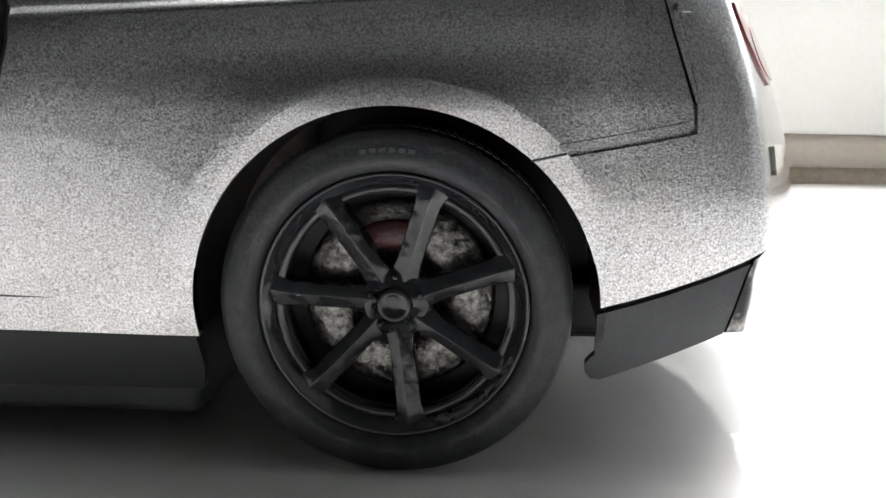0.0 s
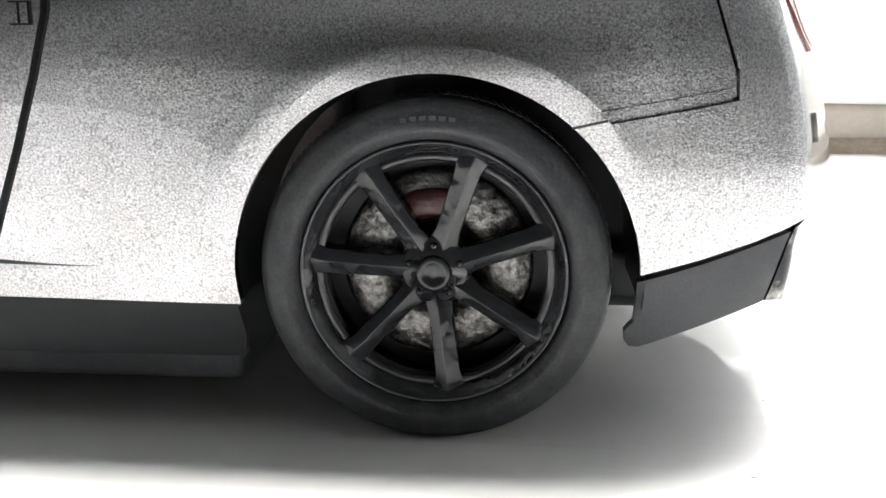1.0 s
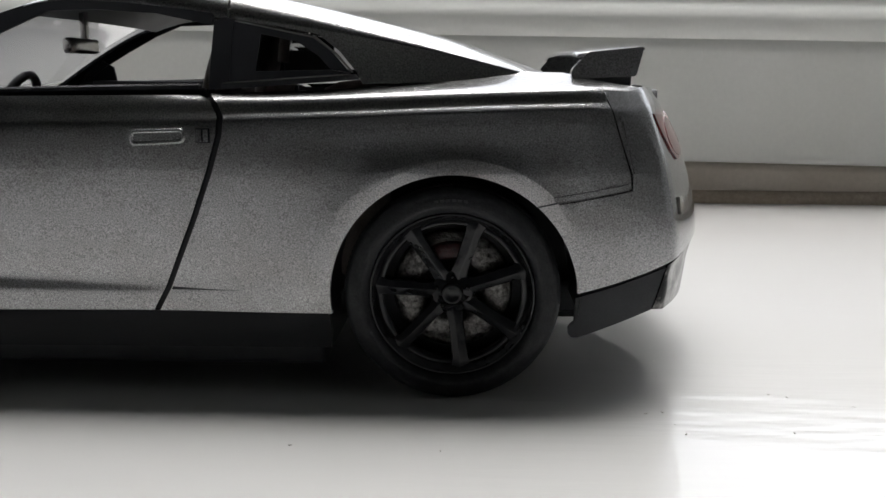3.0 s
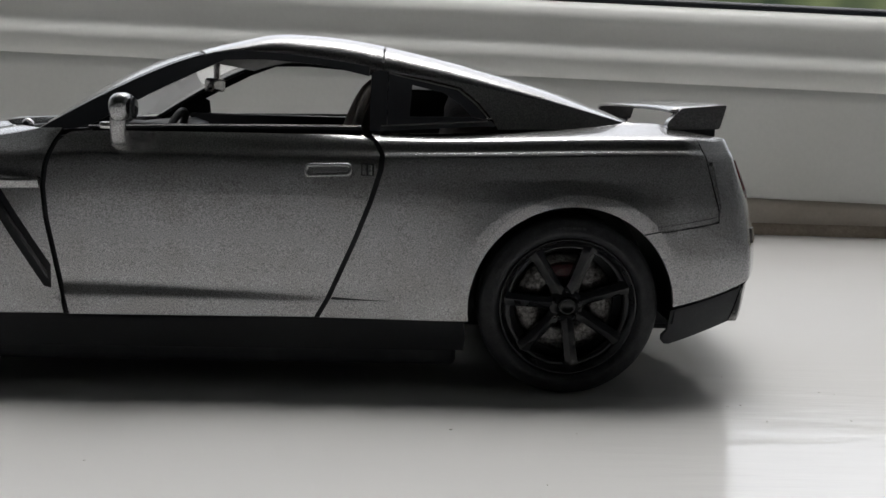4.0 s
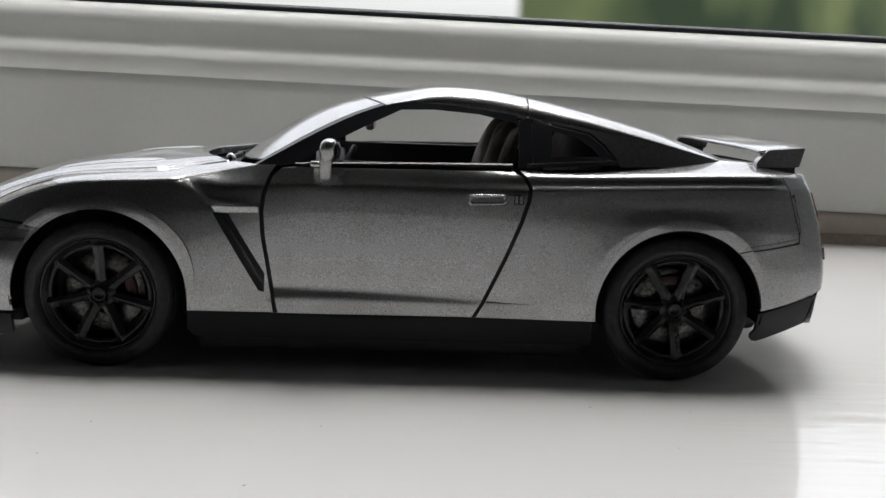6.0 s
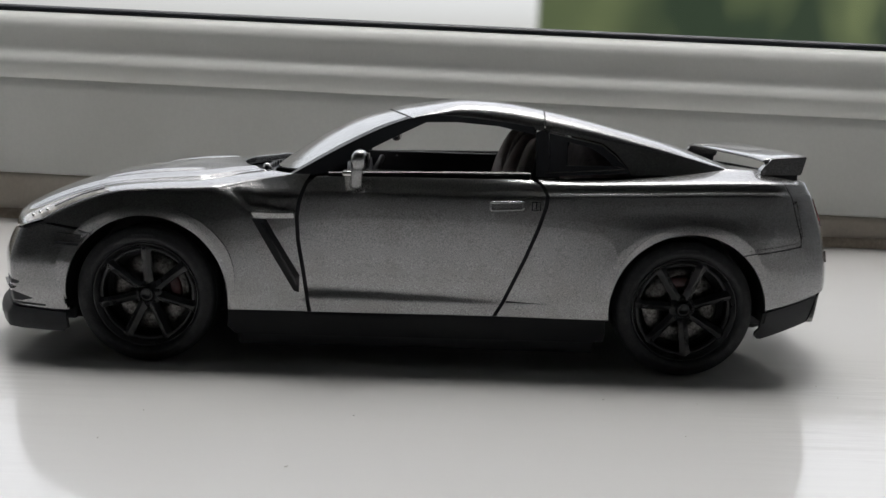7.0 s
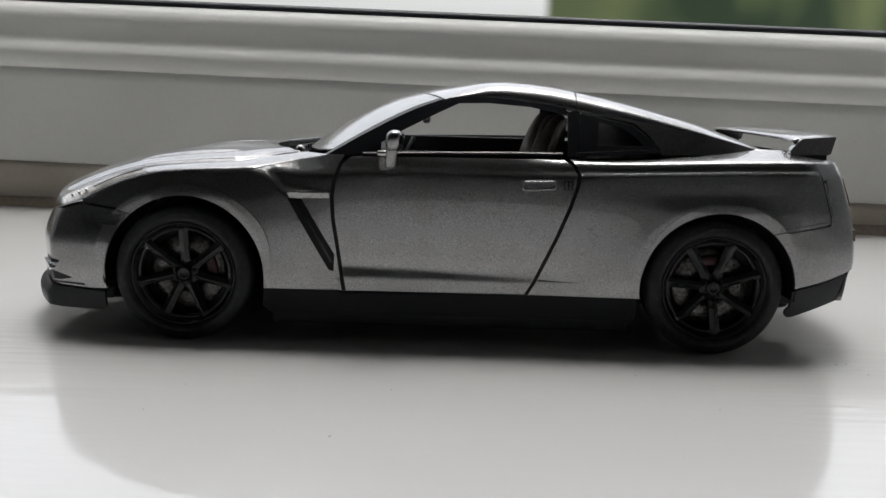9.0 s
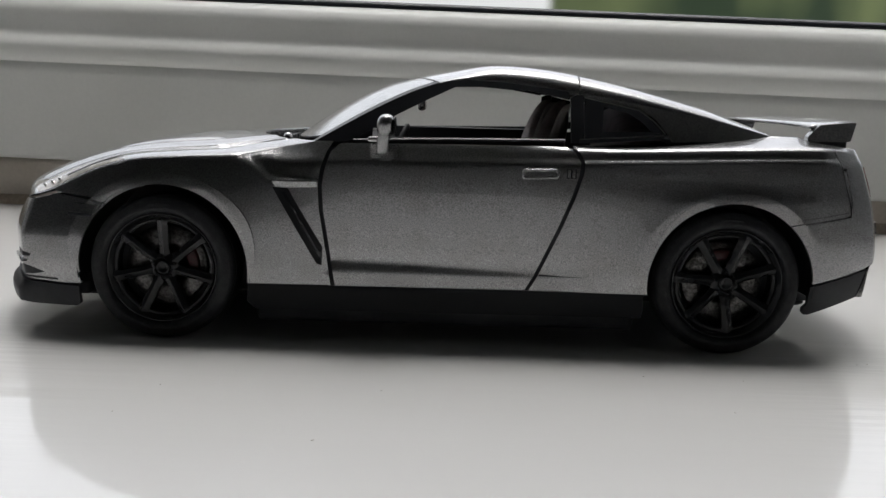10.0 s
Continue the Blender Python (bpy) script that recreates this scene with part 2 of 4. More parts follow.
# ---- room and window ----
def wall(name, boxes, mat, label, bevel=0.0):
    bm = bmesh.new()
    for bx in boxes:
        box(bm, *bx, bevel)
    return tagged(link_mesh(name, bm, mat, smooth=False), label, name.split("_")[0], kind="structure")


X0, X1, TOP = -0.72, 0.62, 1.95
wall("wall_north", [(-2.2, 2.2, -0.30, 0.23, -0.9, -0.034), (-2.2, 2.2, -0.30, 0.23, TOP, 2.2), (-2.2, X0, -0.30, 0.23, -0.034, TOP), (X1, 2.2, -0.30, 0.23, -0.034, TOP)],
     PLASTER, "pale plastered wall with a deep window opening")
wall("wall_south", [(-2.2, 2.2, -3.6, -3.5, -0.9, 2.2)], PLASTER, "plain pale plastered wall of the room")
wall("wall_east", [(2.1, 2.2, -3.5, -0.30, -0.9, 2.2)], PLASTER, "plain pale plastered wall of the room")
wall("wall_west", [(-2.2, -2.1, -3.5, -0.30, -0.9, 2.2)], PLASTER, "plain pale plastered wall of the room")
wall("floor", [(-2.2, 2.2, -3.6, 0.23, -0.95, -0.9)], CARPET, "dull brown carpeted floor of the room")
wall("ceiling", [(-2.2, 2.2, -3.6, 0.23, 2.2, 2.25)], PLASTER, "plain pale ceiling of the room")
wall("ground", [(-150, 150, 0.24, 300, -1.6, -1.5)], LAWN, "green lawn outside the window")

bm = bmesh.new()
box(bm, X0, X1, -0.340, 0.20, -0.034, -0.0003, 0.004, 3)
tagged(link_mesh("window_sill", bm, SILL, smooth=False), "glossy white painted window sill with faint brush marks", "window sill", kind="structure")

bm = bmesh.new()
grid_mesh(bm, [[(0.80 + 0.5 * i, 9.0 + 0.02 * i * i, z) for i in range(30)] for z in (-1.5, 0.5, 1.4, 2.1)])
tagged(link_mesh("backdrop", bm, HEDGE), "soft green self-lit backdrop of garden trees far outside the window", "trees", kind="structure")

# the window unit stands slightly askew to the car
WINDOW = pose(0, 0.152, 0, 0, 1.06, -2.35)
window = new("window_1")
window.matrix_world = WINDOW
tagged(window, "white plastic window with rounded frame mouldings and clear glass", "window", kind="structure")


def moulding(name, profile, mat, x0=-0.72, x1=0.64, parent=window, label=""):
    """A section of (y, z) in mm swept along the window's length."""
    bm_ = bmesh.new()
    ring = [(y / 1000, z / 1000) for y, z in profile]
    rows = [[(x, y, z) for y, z in ring] for x in np.linspace(x0, x1, 5)]
    grid_mesh(bm_, rows)
    return part(name, bm_, mat, parent, label)


def rounded(points, r, n=6):
    """A polyline with its inner corners rounded by r."""
    out = [points[0]]
    for a, c, d in zip(points, points[1:], points[2:]):
        a, c, d = Vector(a), Vector(c), Vector(d)
        u, v = (a - c), (d - c)
        k = min(r, u.length * 0.48, v.length * 0.48)
        p, q = c + u.normalized() * k, c + v.normalized() * k
        out += [tuple((1 - t) ** 2 * p + 2 * t * (1 - t) * c + t * t * q) for t in np.linspace(0, 1, n)]
    return out + [points[-1]]


def eased(points, rounds=3):
    """A polyline with all its inner corners worn round."""
    for _ in range(rounds):
        out = [points[0]]
        for (ay, az), (by, bz) in zip(points, points[1:]):
            out += [(ay * 0.75 + by * 0.25, az * 0.75 + bz * 0.25), (ay * 0.25 + by * 0.75, az * 0.25 + bz * 0.75)]
        points = out + [points[-1]]
    return points


moulding("frame_foot", rounded([(-2, -12), (-2, 14), (1.5, 15.5), (30, 15.5)], 5, 10), BEIGE, label="mottled beige lower edge of the frame")
moulding("frame", [(30, 13)] + eased([(3.0, 13.2), (-0.3, 14.2), (-0.5, 19), (-0.5, 50.5), (0.0, 53.5), (1.1, 55.78)]) + [(30, 55.8)], UPVC)
moulding("sash", [(30, 55.75)] + eased([(1.1, 55.82), (0.1, 58.0), (-0.2, 61.0), (0.1, 63.2), (1.6, 65.8), (4.2, 68.2), (5.0, 71), (5.4, 76.8)]) + [(30, 77.2)], UPVC)
moulding("glazing_bead", [(30, 76.0)] + eased([(5.25, 76.2), (5.5, 78.0), (6.3, 80.0), (8.2, 82.6), (12.0, 84.6)]) + [(30, 84.8)], UPVC)
moulding("gasket", rounded([(30, 83.5), (11.6, 84.4), (11.8, 86.4), (14, 87.5), (30, 87.6)], 1), GASKET, label="dark rubber gasket")
bm = bmesh.new()
box(bm, -0.72, 0.64, 0.0232, 0.0272, 0.080, 1.97)
pane = part("pane", bm, GLASS, window, "clear glass pane", smooth=False)
pane.visible_shadow = False
for xa, xb in ((-0.76, -0.66), (0.57, 0.66)):
    bm = bmesh.new()
    box(bm, xa, xb, 0.0, 0.06, 0.0, 1.98, 0.006)
    part("frame_upright", bm, UPVC, window, smooth=False)
bm = bmesh.new()
box(bm, -0.66, 0.57, 0.0, 0.06, 1.90, 1.98, 0.006)
part("frame_head", bm, UPVC, window, smooth=False)
bm = bmesh.new()
rows = []
for x in np.linspace(-0.71, 0.61, 60):
    w = 1 + 0.15 * noise.noise((x * 40, 0, 0))
    rows.append([(x, 0.152 - 0.041 * x - d * 0.001 * w, h * 0.001) for d, h in ((5, -0.2), (4.4, 1.5), (3.2, 3.0), (1.5, 4.2), (-1, 5))])
grid_mesh(bm, rows)
tagged(link_mesh("trim", bm, SEALANT), "brown stained sealant bead between sill and frame", "sealant", kind="structure")

# ---- the model car: lengths in mm, front towards -x, the rear wheel's axle at x = 0 ----
MM = 0.001
WHEEL_X = (0.0, -115.8)
AXLE = 14.6
ARCH = {0.0: (0.2, 16.75), -115.8: (-115.3, 17.35)}  # the arches' middles and radii
TAIL, NOSE = 17.0, -131.0
U_TAIL, U_NOSE = TAIL + 20 * math.pi / 2, NOSE - 22 * math.pi / 2

DOOR_W = [(4, 36.4), (8, 37.0), (11.5, 37.1), (14.6, 37.2), (16.9, 37.25), (20, 37.5), (26, 37.8), (32, 37.9), (36, 37.75), (38.0, 37.5), (38.6, 37.1), (41.4, 35.6), (42.2, 34.6), (43, 33.0), (47, 30)]
REAR_W = [(4, 36.6), (8, 37.2), (11.5, 37.9), (14.6, 38.0), (20, 38.2), (26, 38.3), (32, 38.3), (36, 38.1), (38.5, 37.9), (47, 37.4)]
SHOULDER_W = [(38.5, 37.9), (38.75, 37.25), (39.2, 36.9), (40.5, 36.4), (41.0, 35.8), (41.4, 34.6), (41.75, 33.0), (42.2, 31.0), (43, 28), (47, 24)]
CREASE = 38.5
FRONT_W = [(4, 36.4), (8, 37.1), (11.5, 37.6), (14.6, 37.7), (20, 37.8), (26, 37.8), (31, 37.5), (34, 37.1), (36.4, 36.6), (37.3, 36.3), (38, 35.2), (39.5, 33.4), (41, 32.0), (43, 30), (47, 26)]
RIDGE = [(-147.5, 27.6), (-143, 28.7), (-138, 30.1), (-133.6, 32.2), (-128.4, 34.5), (-120.7, 36.7), (-111, 37.3), (-102.8, 37.6), (-98, 38.2), (-95, 38.9), (-89, 40.2), (-84.5, 41.2)]
TAIL_END = [(4, 37.0), (8, 37.6), (13, 38.1), (17, 38.6), (20, 39.3), (25.4, 38.6), (31, 36.8), (35, 34.9), (38, 33.2), (40.5, 31.8), (44, 29.5)]
NOSE_END = [(4, -156.4), (7, -157.8), (9.3, -157.8), (10.8, -156.0), (13.6, -156.0), (20.6, -156.3), (22.6, -155.8), (26, -154.0), (28.2, -152.3), (30.4, -149.0), (33.3, -143.6), (37, -137.5), (44, -134)]


def lift(x):
    """How much the shoulder crease climbs towards the tail."""
    return 1.5 * step(x, -34, 22)


def width(x, z):
    """Half the car's width at a place along it and a height."""
    zr = z - lift(x)
    door, rear = curve(z, DOOR_W), curve(zr, REAR_W if zr < CREASE else SHOULDER_W)
    fore = curve(z - (curve(x, RIDGE) - 37.3) * (1 - step(x, -104, -90)), FRONT_W)
    a, c = step(x, -46, -18), step(-x, 74, 100)
    w = door * (1 - a) * (1 - c) + rear * a + fore * c
    # ledge along the foot of the door, tapering away behind it
    if x > -81.4:
        fall = step(x, -80, -24)
        w += 0.48 * (1 - fall) * (1 - step(z, 14.7, 15.1 + 2.6 * (1 - fall))) * step(z, 11.0, 12.0)
    # behind the front fender's bulge, past a curved edge, the panel ahead of the door lies deeper
    edge_x = curve(z, [(28, -91.6), (32.7, -93.6), (36.1, -96.0), (37.7, -99.5), (38.6, -103), (40, -108)])
    w -= 0.9 * step(x - edge_x, -1.0, 1.2) * (1 - step(x, -92, -82.5)) * step(z, 33.4, 34.0)
    # the bumper's side leans in towards its top
    w -= 0.9 * step(z, 20, 28) * step(-x, 119, 131)
    for wx in WHEEL_X:
        r = math.hypot(x - wx, z - AXLE)
        w += 0.5 * math.exp(-max(0.0, r - 19.0) / 5.0) * step(z, 11, 16) * (1 - step(z, 31, 36))
    return w


def corner(q):
    """How the bumper's width falls towards the nose: a flat side, a crease, then the rounded front."""
    return 1 - 0.07 * (q / 0.56) ** 1.3 if q < 0.56 else 0.93 * max(0.0, (1 - q) / 0.44) ** 0.45


def tail_corner(q):
    return 1 - 0.10 * (q / 0.6) ** 1.4 if q < 0.6 else 0.90 * max(0.0, (1 - q) / 0.4) ** 0.45


def skin(u, z, deep=0.0):
    """The place on the body's side for a distance u along it, wrapped round nose and tail, and a height z."""
    if u > TAIL:
        th = min((u - TAIL) / 20, math.pi / 2)
        return TAIL + (curve(z, TAIL_END) - TAIL - deep) * math.sin(th), -(width(TAIL, z) - deep) * tail_corner(math.sin(th)), z
    if u < NOSE:
        th = min((NOSE - u) / 22, math.pi / 2)
        return NOSE + (curve(z, NOSE_END) - NOSE + deep) * math.sin(th), -(width(NOSE, z) - deep) * corner(math.sin(th)), z
    return u, -(width(u, z) - deep), z


def along(x, z):
    """The distance u of a place x on the near side."""
    if x > TAIL:
        return TAIL + 20 * math.asin(min(1.0, (x - TAIL) / (curve(z, TAIL_END) - TAIL)))
    if x < NOSE:
        return NOSE - 22 * math.asin(min(1.0, (NOSE - x) / (NOSE - curve(z, NOSE_END))))
    return x


def house(x, z, deep=0.0):
    """The same for the sides of the roof house above the waist."""
    w = 34.4 - 0.40 * (z - 42) - 0.010 * max(0.0, z - 44) ** 2 - 0.0045 * max(0.0, x + 26) ** 2
    w -= 0.0012 * max(0.0, -62 - x) ** 2
    return x, -(w - deep), z


def ledge(x, z, deep=0.0):
    """A strip on the roof house that leans out far enough to catch the sky."""
    return house(x, z, deep - 1.33 * (curve(x, [(-77, 42.0), (-66, 42.45), (-50, 42.85), (-34, 43.1), (-14, 44.4)]) - z))


def panel_mesh(polygon, surface, proud=0.0, edge=1.0, cell=(0.9, 0.8), flip=False, crisp=True, warp=None):
    """A body panel: an outline of (u, z), cut into small faces, laid on a surface, its rim turned inwards."""
    pts = []
    for (xa, za), (xb, zb) in zip(polygon, polygon[1:] + polygon[:1]):
        k = max(1, int(math.hypot((xb - xa) / cell[0], (zb - za) / cell[1]) + 0.5))
        pts += [(xa + (xb - xa) * i / k, za + (zb - za) * i / k) for i in range(k)]
    ring = np.array(pts)
    nxt = np.roll(ring, -1, 0)
    low_, high_ = ring.min(0), ring.max(0)
    gu, gz = np.meshgrid(np.arange(low_[0], high_[0], cell[0]), np.arange(low_[1], high_[1], cell[1]))
    g = np.stack([gu.ravel(), gz.ravel()], 1)
    if warp:
        # rows run along the crease
        g[:, 1] += (CREASE - low_[1]) % cell[1]
        g[:, 1] += [lift(u) for u in g[:, 0]]
    cross = (ring[None, :, 1] > g[:, None, 1]) != (nxt[None, :, 1] > g[:, None, 1])
    span = np.where(nxt[:, 1] == ring[:, 1], 1e-9, nxt[:, 1] - ring[:, 1])
    at = ring[None, :, 0] + (g[:, None, 1] - ring[None, :, 1]) / span[None] * (nxt - ring)[None, :, 0]
    inside = (np.sum(cross & (g[:, None, 0] < at), 1) % 2) == 1
    near = np.min(np.sum(((g[:, None] - ring[None]) / np.array(cell)) ** 2, 2), 1) > 0.3
    inner = g[inside & near]
    count = len(pts)
    found = delaunay_2d_cdt([Vector(p) for p in pts] + [Vector(p) for p in inner], [(i, (i + 1) % count) for i in range(count)], [list(range(count))], 1, 1e-5)
    bm_ = bmesh.new()
    vs_ = [bm_.verts.new((p.x, 0, p.y)) for p in found[0]]
    for f in found[2]:
        bm_.faces.new([vs_[i] for i in f])
    for v in [v for v in bm_.verts if not v.link_faces]:
        bm_.verts.remove(v)
    if edge:
        rim = [e for e in bm_.edges if len(e.link_faces) == 1]
        for e in rim:
            e.smooth = not crisp
        for deep in (0.22, edge):
            made = bmesh.ops.extrude_edge_only(bm_, edges=rim)["geom"]
            for v in made:
                if isinstance(v, bmesh.types.BMVert):
                    v.co.y = deep
            rim = [e for e in made if isinstance(e, bmesh.types.BMEdge)]
    for v in bm_.verts:
        x, y, z = surface(v.co.x, v.co.z, v.co.y - proud)
        v.co = (x * MM, (-y if flip else y) * MM, z * MM)
    for e in bm_.edges:
        if len(e.link_faces) == 2 and abs(e.calc_face_angle_signed(0.0)) > 0.33:
            e.smooth = False
    return bm_


def both(name, polygon, surface, mat, parent, label="", **more):
    """A panel and its mirror image on the far side. Returns the near one."""
    near = part(name, panel_mesh(polygon, surface, **more), mat, parent, label)
    part(name, panel_mesh(polygon, surface, flip=True, **more), mat, parent, label)
    return near


def arc(wx, r, a0, a1, n=28):
    """Points on a wheel arch, r wider than its edge; degrees from the front end, over the top."""
    mid, edge_r = ARCH[wx]
    return [(mid - (edge_r + r) * math.cos(radians(a)), AXLE + (edge_r + r) * math.sin(radians(a))) for a in np.linspace(a0, a1, n)]


def wrapped(points):
    return [(along(x, z), z) for x, z in points]


car = new("model_car")
tagged(car, "silver grey die-cast coupe model with black wheels on the sill", "model car")

SILL_Z = 12.1
low = lambda z, wx=0.0: math.degrees(math.asin((z - AXLE) / ARCH[wx][1]))

# door outline, its gap to the neighbours about 0.9 mm
DOOR_FRONT = [(-79.6, 40.9), (-81.3, 39.3), (-82.5, 35.6), (-82.9, 32.4), (-82.6, 27.5), (-81.8, 22.6), (-80.9, 16.4), (-80.2, SILL_Z)]
DOOR_REAR = [(-41.3, SILL_Z + 0.1), (-39.5, 15.4), (-35.2, 25.2), (-32.8, 31.4), (-31.3, 36.3), (-31.1, 38.6), (-32.2, 40.6), (-34.0, 41.5)]
GAP = 0.85
door_poly = DOOR_FRONT + DOOR_REAR + [(-50, 41.45), (-66, 41.3), (-76.5, 41.1)]
door = both("door", door_poly, skin, PAINT, car, "closed silver grey door", cell=(0.9, 0.5))
fender = [(x - GAP, z) for x, z in DOOR_FRONT]
fender[0] = (-80.9, 41.4)
fender_poly = fender[::-1] + [(-84.5, 41.3)] + RIDGE[-2:1:-1] + [(-137.8, 29.7), (-129.0, 28.7), (-125.9, 28.6)]
fender_poly = wrapped(fender_poly) + arc(-115.8, 0, low(28.6, -115.8), 180 - low(SILL_Z, -115.8))
both("front_fender", fender_poly, skin, PAINT, car)
quarter = [(x + GAP, z) for x, z in DOOR_REAR]
quarter[-1] = (-32.6, 41.7)
quarter_poly = quarter + [(-28, 41.8), (-20, 42.0), (-14, 42.3), (-6, 43.1), (0, 43.9), (9, 44.5), (15, 44.4), (19.2, 43.4), (20.9, 39.3), (23.65, 31.0), (23.75, 29.3), (12.3, 27.45)]
quarter_poly = wrapped(quarter_poly) + arc(0, 0, 180 - low(26.85), low(SILL_Z))
both("rear_quarter", quarter_poly, skin, PAINT, car, cell=(0.9, 0.4), warp=True)
# raised rings round the wheel arches
FLARE = {0.0: [(12, 0.15), (35, 0.9), (61, 1.5), (75, 1.65), (90, 2.05), (110, 2.2), (132, 2.35), (148, 1.5), (165, 0.2)],
         -115.8: [(-4, 0.6), (12, 2.4), (30, 2.8), (52, 2.7), (69, 2.2), (91, 2.3), (108, 2.5), (125, 2.7), (150, 2.9), (178, 1.2), (186, 0.3)]}


def flare(wx):
    """The raised ring of an arch, narrowing towards its ends."""
    wide = FLARE[wx]
    outer = [arc(wx, curve(q, wide), q, q, 1)[0] for q in np.linspace(wide[-1][0], wide[0][0], 44)]
    both("arch_flare", wrapped(arc(wx, -0.05, wide[0][0], wide[-1][0], 40) + outer), flare_skin, PAINT, car, edge=0.5, cell=(0.6, 0.6))


def flare_skin(u, z, deep=0.0):
    wx = 0.0 if abs(u) < 60 else -115.8
    mid, edge_r = ARCH[wx]
    r = min(max(0.0, math.hypot(u - mid, z - AXLE) - edge_r), 3.0)
    return skin(u, z, deep - 0.03 - (0.13 if wx else 0.048) * r * step(z, 12, 22))


flare(0.0)
flare(-115.8)
# the shut lines run on across the rings
for line in ([(11.2, 26.95), (13.9, 27.55), (13.9, 27.75), (11.2, 27.15)], [(-126.8, 27.35), (-129.5, 28.15), (-129.5, 28.4), (-126.8, 27.6)]):
    both("panel_gap", line, flare_skin, BLACK, car, "dark gap between fender and bumper", proud=0.05, edge=0.2, cell=(0.5, 0.3))
# rear bumper, wrapped round to the middle of the tail
rear_low = [(16.9, 15.3), (22.0, 16.5), (26.0, 17.6), (28.6, 18.5), (30.2, 19.2)]
bumper = wrapped([(12.6, 27.13), (24.05, 28.98), (23.95, 31.0), (21.1, 39.3), (19.35, 43.35)]) + [(30, 42.4), (U_TAIL, 42.2), (U_TAIL, 21.6), (36, 20.4)] + wrapped(rear_low[::-1])
bumper += arc(0, 0, 180 - low(16.6), 180 - low(26.3), 14)
both("rear_bumper", bumper, skin, PAINT, car)
valance = wrapped([(16.75, 14.55), (22.0, 15.85), (26.0, 16.95), (29.7, 18.1), (27.85, 12.05), (18.0, 8.8), (17.2, 8.55), (16.4, 8.6), (16.0, 9.1), (15.95, 10.0), (16.3, 10.5), (16.7, 10.9)])
both("rear_valance", valance, skin, BLACK, car, "matt black plastic lower rear bumper", proud=-0.5)
# front bumper and lip
nose_poly = wrapped([(-137.6, 29.2), (-129.2, 28.2), (-126.6, 27.9)]) + arc(-115.8, 0, low(27.3, -115.8), low(11.0, -115.8), 14)
nose_poly += wrapped([(-136, 10.9), (-143, 11.2), (-147.6, 12.0)]) + [(-152, 12.4), (U_NOSE, 12.4), (U_NOSE, 24.5), (-156, 25.5)] + wrapped([(-146.4, 27.4), (-141, 28.1)])
both("front_bumper", nose_poly, skin, PAINT, car)
lip_poly = wrapped([(-132.7, 10.4), (-136, 10.5), (-143, 10.8), (-147.6, 11.6)]) + [(-152, 12.0), (U_NOSE, 12.0), (U_NOSE, 6.8), (-151, 6.6)] + wrapped([(-146.9, 6.6), (-143, 6.2), (-133.4, 6.2), (-132.5, 7.0)])
both("front_lip", lip_poly, skin, BLACK, car, "black plastic front lip", proud=0.5)
# bumper corner: dark duct under a fin, a groove below, and the marker beside the arch
both("bumper_duct", wrapped([(-147.6, 12.2), (-143.0, 12.3), (-140.4, 12.9), (-143.5, 13.9), (-145.5, 14.4), (-147.4, 13.4)]), skin, BLACK, car, "dark bumper duct", proud=0.07, edge=0.3, cell=(0.6, 0.6))
both("bumper_fin", wrapped([(-149.6, 14.5), (-146.4, 14.6), (-144.6, 14.9), (-145.8, 15.4), (-149.6, 15.7)]), skin, PAINT, car, proud=0.6, edge=0.8, cell=(0.5, 0.4), crisp=False)
both("bumper_slot", wrapped([(-147.8, 16.0), (-143.6, 16.1), (-143.3, 16.6), (-146, 17.2), (-147.8, 17.2)]), skin, BLACK, car, "dark slot", proud=0.07, edge=0.3, cell=(0.5, 0.4))
both("bumper_groove", wrapped([(-150.6, 11.9), (-143.0, 11.5), (-137.6, 11.4), (-137.6, 11.75), (-143.0, 11.95), (-150.6, 12.4)]), skin, BLACK, car, "dark groove", proud=0.07, edge=0.3, cell=(0.6, 0.4))
both("side_marker", wrapped([(-134.0, 25.9), (-129.2, 25.7), (-128.6, 27.3), (-134.4, 27.7)]), skin, PAINT, car, proud=0.75, edge=0.9, cell=(0.5, 0.4), crisp=False)
both("marker_groove", wrapped([(-134.6, 25.2), (-129.6, 25.0), (-129.4, 25.5), (-134.4, 25.75)]), skin, BLACK, car, "dark groove", proud=0.5, edge=0.6, cell=(0.5, 0.4))
both("bumper_bead", wrapped([(-138.4, 28.75), (-129.4, 27.7), (-127.2, 27.45), (-127.2, 27.85), (-129.4, 28.1), (-138.4, 29.1)]), skin, PAINT, car, "narrow raised bead", proud=0.28, edge=0.4, cell=(0.5, 0.2), crisp=False)
# black skirts under the doors
skirt = [(-98.2, 11.8), (-17.0, 11.9), (-16.6, 9.0), (-16.9, 6.7), (-60, 6.5), (-97, 6.4), (-98.6, 8.0)]
both("side_skirt", skirt, skin, TRIM, car, "matt black plastic side skirt", proud=-0.7)
# dark inner shell behind the gaps
shell = [(-97.4, 8.5), (-17.2, 8.5)] + arc(0, 0.5, low(12), 180 - low(12)) + wrapped([(17.5, 9.5), (28, 12)]) + [(36, 12), (U_TAIL, 12), (U_TAIL, 41.5), (30, 41.5), (16, 42), (-20, 41.3), (-80, 40.3), (-104, 37), (-127, 34.6), (-139, 28.5), (-150, 26), (U_NOSE, 24), (U_NOSE, 9), (-140, 9)]
shell += arc(-115.8, 0.5, low(11.5, -115.8), 180 - low(12, -115.8))
both("inner_shell", shell, skin, BLACK, car, "black inner body", proud=-1.2, edge=0, cell=(1.6, 1.6))

